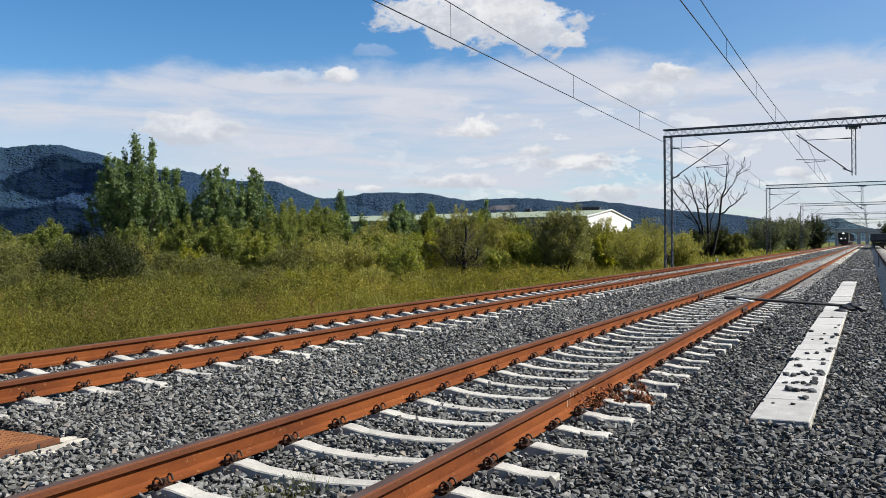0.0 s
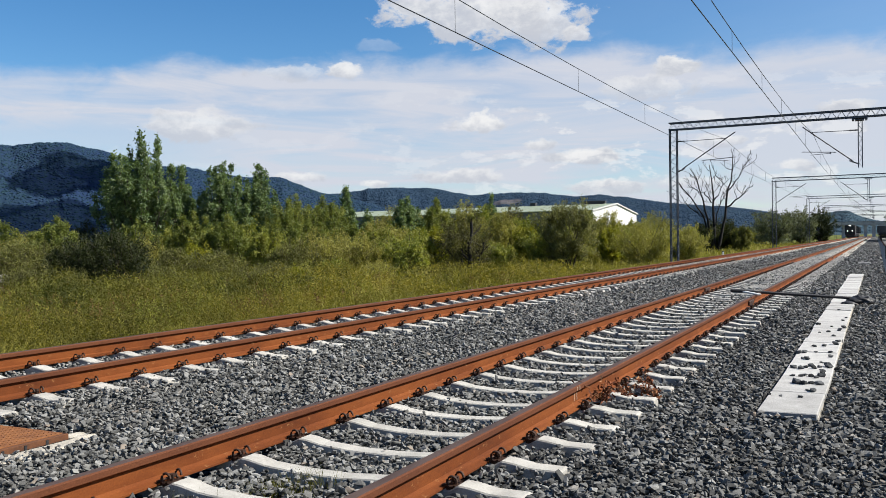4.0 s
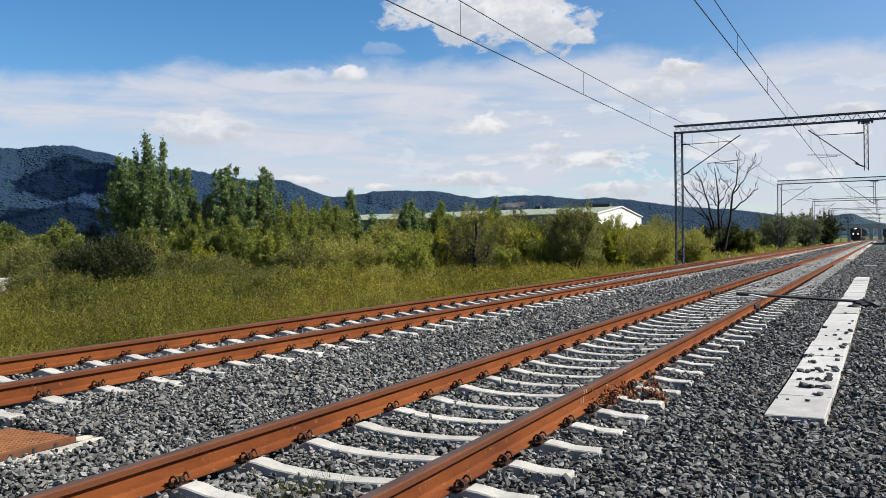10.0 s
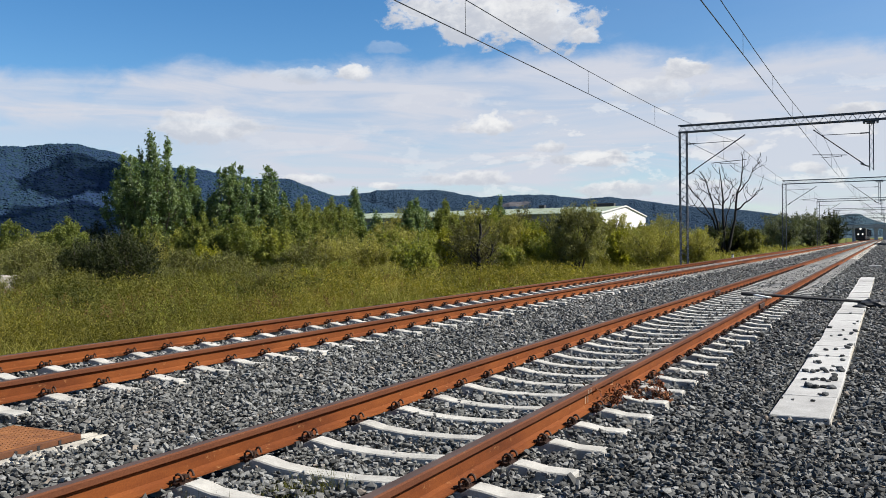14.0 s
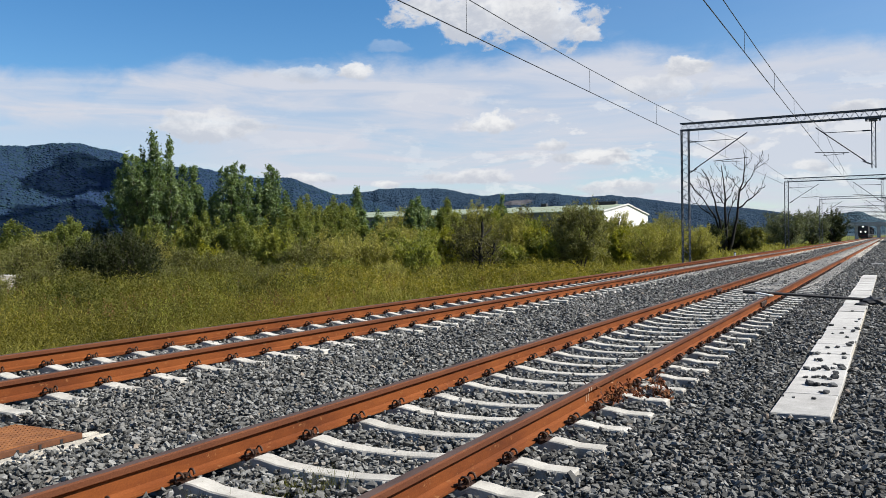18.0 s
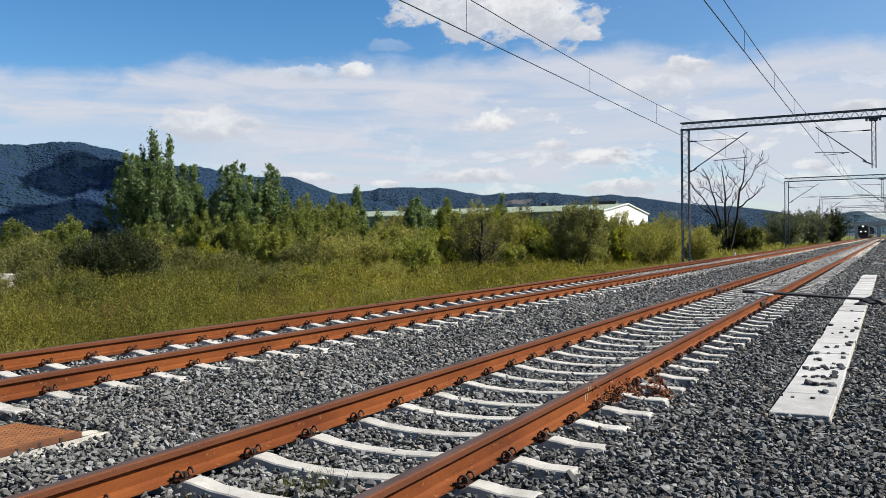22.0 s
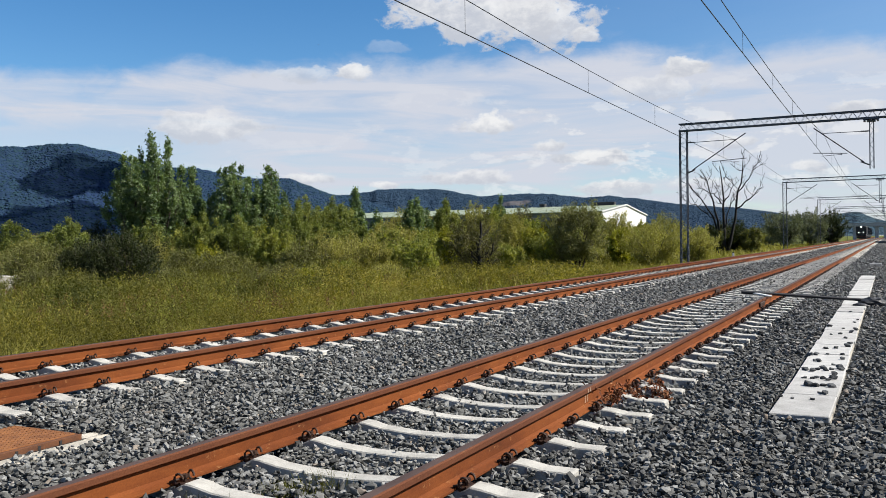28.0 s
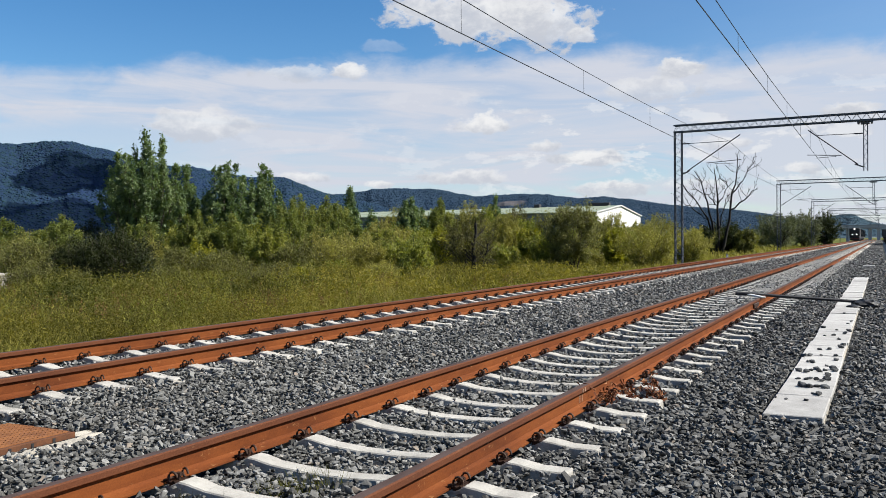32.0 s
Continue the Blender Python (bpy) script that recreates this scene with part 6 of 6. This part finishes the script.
def dry_weed(x, y, z, high, count, seed, label, mat, name="dry_weed"):
    """Withered stalks with curled leaves."""
    thing = root(name, label, "weed", at=pose(x, y, z))
    g = np.random.default_rng(seed)
    paths, radii, pts = [], [], []
    for _ in range(count):
        a = g.uniform(0, 2 * np.pi)
        u = np.linspace(0, 1, 6)
        r = g.uniform(0.3, 1.1) * high
        path = np.stack([np.cos(a) * r * u, np.sin(a) * r * u * 1.4, high * g.uniform(0.3, 1.0) * np.sin(u * g.uniform(1.6, 2.6))], axis=-1) + g.normal(0, 0.01, (6, 3))
        paths.append(path)
        radii.append(np.linspace(0.004, 0.0018, 6))
        for _ in range(9):
            pts.append(path[g.integers(1, 6)] + g.normal(0, 0.02, 3))
    v, f = tubes(paths, radii, 4)
    tagged(link("stem_tangle", poly_mesh("stem_tangle", v, f), mat, thing), kind="stuff")
    v, f = leaf_cards(np.array(pts), 0.026, seed, 0.4, 0.2)
    tagged(link("foliage", poly_mesh("foliage", v, f), mat, thing), kind="stuff")


for k, (x, y, h, n) in enumerate(((0.92, 6.95, 0.19, 12), (0.98, 7.3, 0.12, 8), (1.14, 7.55, 0.10, 8), (1.22, 7.35, 0.07, 6), (1.0, 7.95, 0.13, 7))):
    dry_weed(x, y, -0.2, h, n, 60 + k, "withered red-brown weed beside the rail", DRY)


def grass_tuft(x, y, z, count, high, seed):
    g = np.random.default_rng(seed)
    base = np.stack([x + g.normal(0, 0.10, count), y + g.normal(0, 0.06, count), np.full(count, z)], axis=-1)
    turn = g.uniform(0, 6.28, count)
    h = g.uniform(0.3, 1.0, count) * high
    side = np.stack([np.cos(turn), np.sin(turn), np.zeros(count)], axis=-1) * 0.0022
    tip = base + np.stack([np.cos(turn * 3), np.sin(turn * 3), np.zeros(count)], axis=-1) * (h * 0.5)[:, None] + np.array([0, 0, 1.0]) * h[:, None]
    v = np.stack([base - side, base + side, tip], axis=1).reshape(-1, 3)
    ob = link("grass_tuft", poly_mesh("grass_tuft", v, np.arange(count * 3).reshape(-1, 3)), DIMMED_WEED)
    tagged(ob, "small green grass tuft between the sleepers", "grass", kind="stuff")


grass_tuft(-0.06, 3.9, -0.24, 330, 0.10, 5)
grass_tuft(0.0, 4.12, -0.22, 60, 0.14, 6)
grass_tuft(-0.38, 3.5, -0.24, 60, 0.12, 7)

# ---- small far markers ----
marker = root("marker_post", "short white marker post beside the track", "post", at=pose(-6.6, 62.0, 0))
part("post", add_box(bmesh.new(), (0.13, 0.13, 0.7), (0, 0, -0.25), bevel=0.02), WHITE, marker)
part("cap", add_box(bmesh.new(), (0.15, 0.15, 0.06), (0, 0, 0.12), bevel=0.02), DARK, marker)
tagged(box_part("concrete_lump", (0.55, 0.35, 0.12), (2.42, 45.5, -0.2), SLAB, bevel=0.03), "pale concrete lump lying in the ballast", "concrete")
tagged(part("stake", add_bar(bmesh.new(), (3.4, 52.0, -0.3), (3.4, 52.0, 0.55), 0.03, 6), DARK), "thin dark stake standing in the ballast", "stake")
for k, (dx, dz, w) in enumerate(((0, 0.35, 2.6), (0.1, 0.69, 2.6), (-0.1, 1.03, 2.5), (0.0, 1.37, 2.3))):
    ob = box_part("concrete_block", (w, 1.2, 0.32), (0, 0, 0), ROUGH_CONCRETE, bevel=0.03)
    ob.matrix_basis = pose(-32.3 + dx, 25.0, FIELD + dz - 0.7, rz=-35)
    tagged(ob, "pale concrete block stacked in the weeds", "concrete block", "stacked concrete blocks")


def thin_cloud_material():
    def make(n):
        at = n.add("ShaderNodeTexCoord").outputs["Object"]
        # part-clear, so the shade on the slope stays light without haze
        thick = n.add("ShaderNodeMapRange", {0: n.noise(at, 0.006, 5.0), 1: 0.35, 2: 0.65, 3: 0.34, 4: 0.54}).outputs[0]
        return n.add("ShaderNodeMixShader", {0: thick, 1: n.add("ShaderNodeBsdfTransparent").outputs[0], 2: n.add("ShaderNodeBsdfDiffuse", {0: (0.85, 0.85, 0.85, 1)}).outputs[0]}).outputs[0]

    return material("thin_cloud", make)


THIN_CLOUD = thin_cloud_material()


def shade_cloud():
    """An unseen broken cloud, added above so that its shadow lies on the hillside."""
    bm = bmesh.new()
    # shaded stretches of the slope: bearing, distance, level, half width in degrees, half depth
    for bearing, dist, level, wide, deep in ((50.0, 1830.0, 150.0, 3.0, 172.0), (46.4, 1850.0, 150.0, 3.0, 130.0), (51.2, 1535.0, 52.0, 3.9, 118.0)):
        made = bmesh.ops.create_icosphere(bm, subdivisions=5, radius=1.0)["verts"]
        for v in made:
            v.co *= 1 + 0.5 * noise.noise(v.co * 1.6 + Vector((bearing, 0, 0))) + 0.22 * noise.noise(v.co * 4.5)
        lift, ra = 760.0 - level, radians(bearing)
        at = (2.96 - math.sin(ra) * dist + math.sin(radians(SUN_AZ)) * lift, math.cos(ra) * dist + math.cos(radians(SUN_AZ)) * lift, 760.0)
        half = (radians(wide) * dist, deep, 22.0, 1)
        bmesh.ops.transform(bm, matrix=Matrix.Translation(at) @ Matrix.Rotation(ra, 4, "Z") @ Matrix.Diagonal(half), verts=made)
    tagged(part("cloud", bm, THIN_CLOUD, smooth=True), "broken white cloud out of view, added to shade the hills", "cloud", kind="structure")


shade_cloud()


def swallow():
    bird = root("bird", "small dark bird in flight", "bird")
    bm = bmesh.new()
    bmesh.ops.create_icosphere(bm, subdivisions=2, radius=1.0)
    bmesh.ops.transform(bm, matrix=Matrix.Diagonal((0.045, 0.14, 0.04, 1)), verts=bm.verts[:])
    part("body", bm, DARK, bird)
    for s in (-1, 1):
        bm = bmesh.new()
        for p in ((0, 0.06, 0), (0, -0.06, 0), (s * 0.16, -0.02, 0.05), (s * 0.34, -0.12, 0.02), (s * 0.15, 0.07, 0.05), (0, 0, 0.018)):
            bm.verts.new(p)
        bmesh.ops.convex_hull(bm, input=bm.verts[:])
        part("wing", bm, DARK, bird)
    bm = bmesh.new()
    for p in ((0.03, -0.1, 0), (-0.03, -0.1, 0), (0.06, -0.24, 0), (-0.06, -0.24, 0), (0, -0.12, 0.015)):
        bm.verts.new(p)
    bmesh.ops.convex_hull(bm, input=bm.verts[:])
    part("tail", bm, DARK, bird)
    return bird


flyer = swallow()


def motions():
    # the train waits on the far track
    walk(train, [(0.0, pose(FAR_X, 287.0, FAR_Z)), (32.0, pose(FAR_X, 287.0, FAR_Z))])
    # a bird comes in over the meadow and flies off towards the hills
    walk(flyer, [(0.0, pose(-120, -20, 14, rz=-45)), (20.0, pose(-75.0, 24.0, 15.5, rz=-45)), (23.0, pose(-47.4, 36.1, 14.3, 0, 0, -25)), (23.2, pose(-51.5, 40.7, 15.7, 0, 0, -25)), (23.4, pose(-57.3, 46.3, 17.5, 0, 0, -5)), (23.6, pose(-63.8, 52.7, 19.7, 0, 0, -5)), (23.8, pose(-71.0, 59.6, 22.2, 0, 0, -5)), (24.0, pose(-78.2, 66.6, 24.6, 0, 0, -5)), (32.0, pose(-150, 330, 75, 0, 0, 10))])


motions()
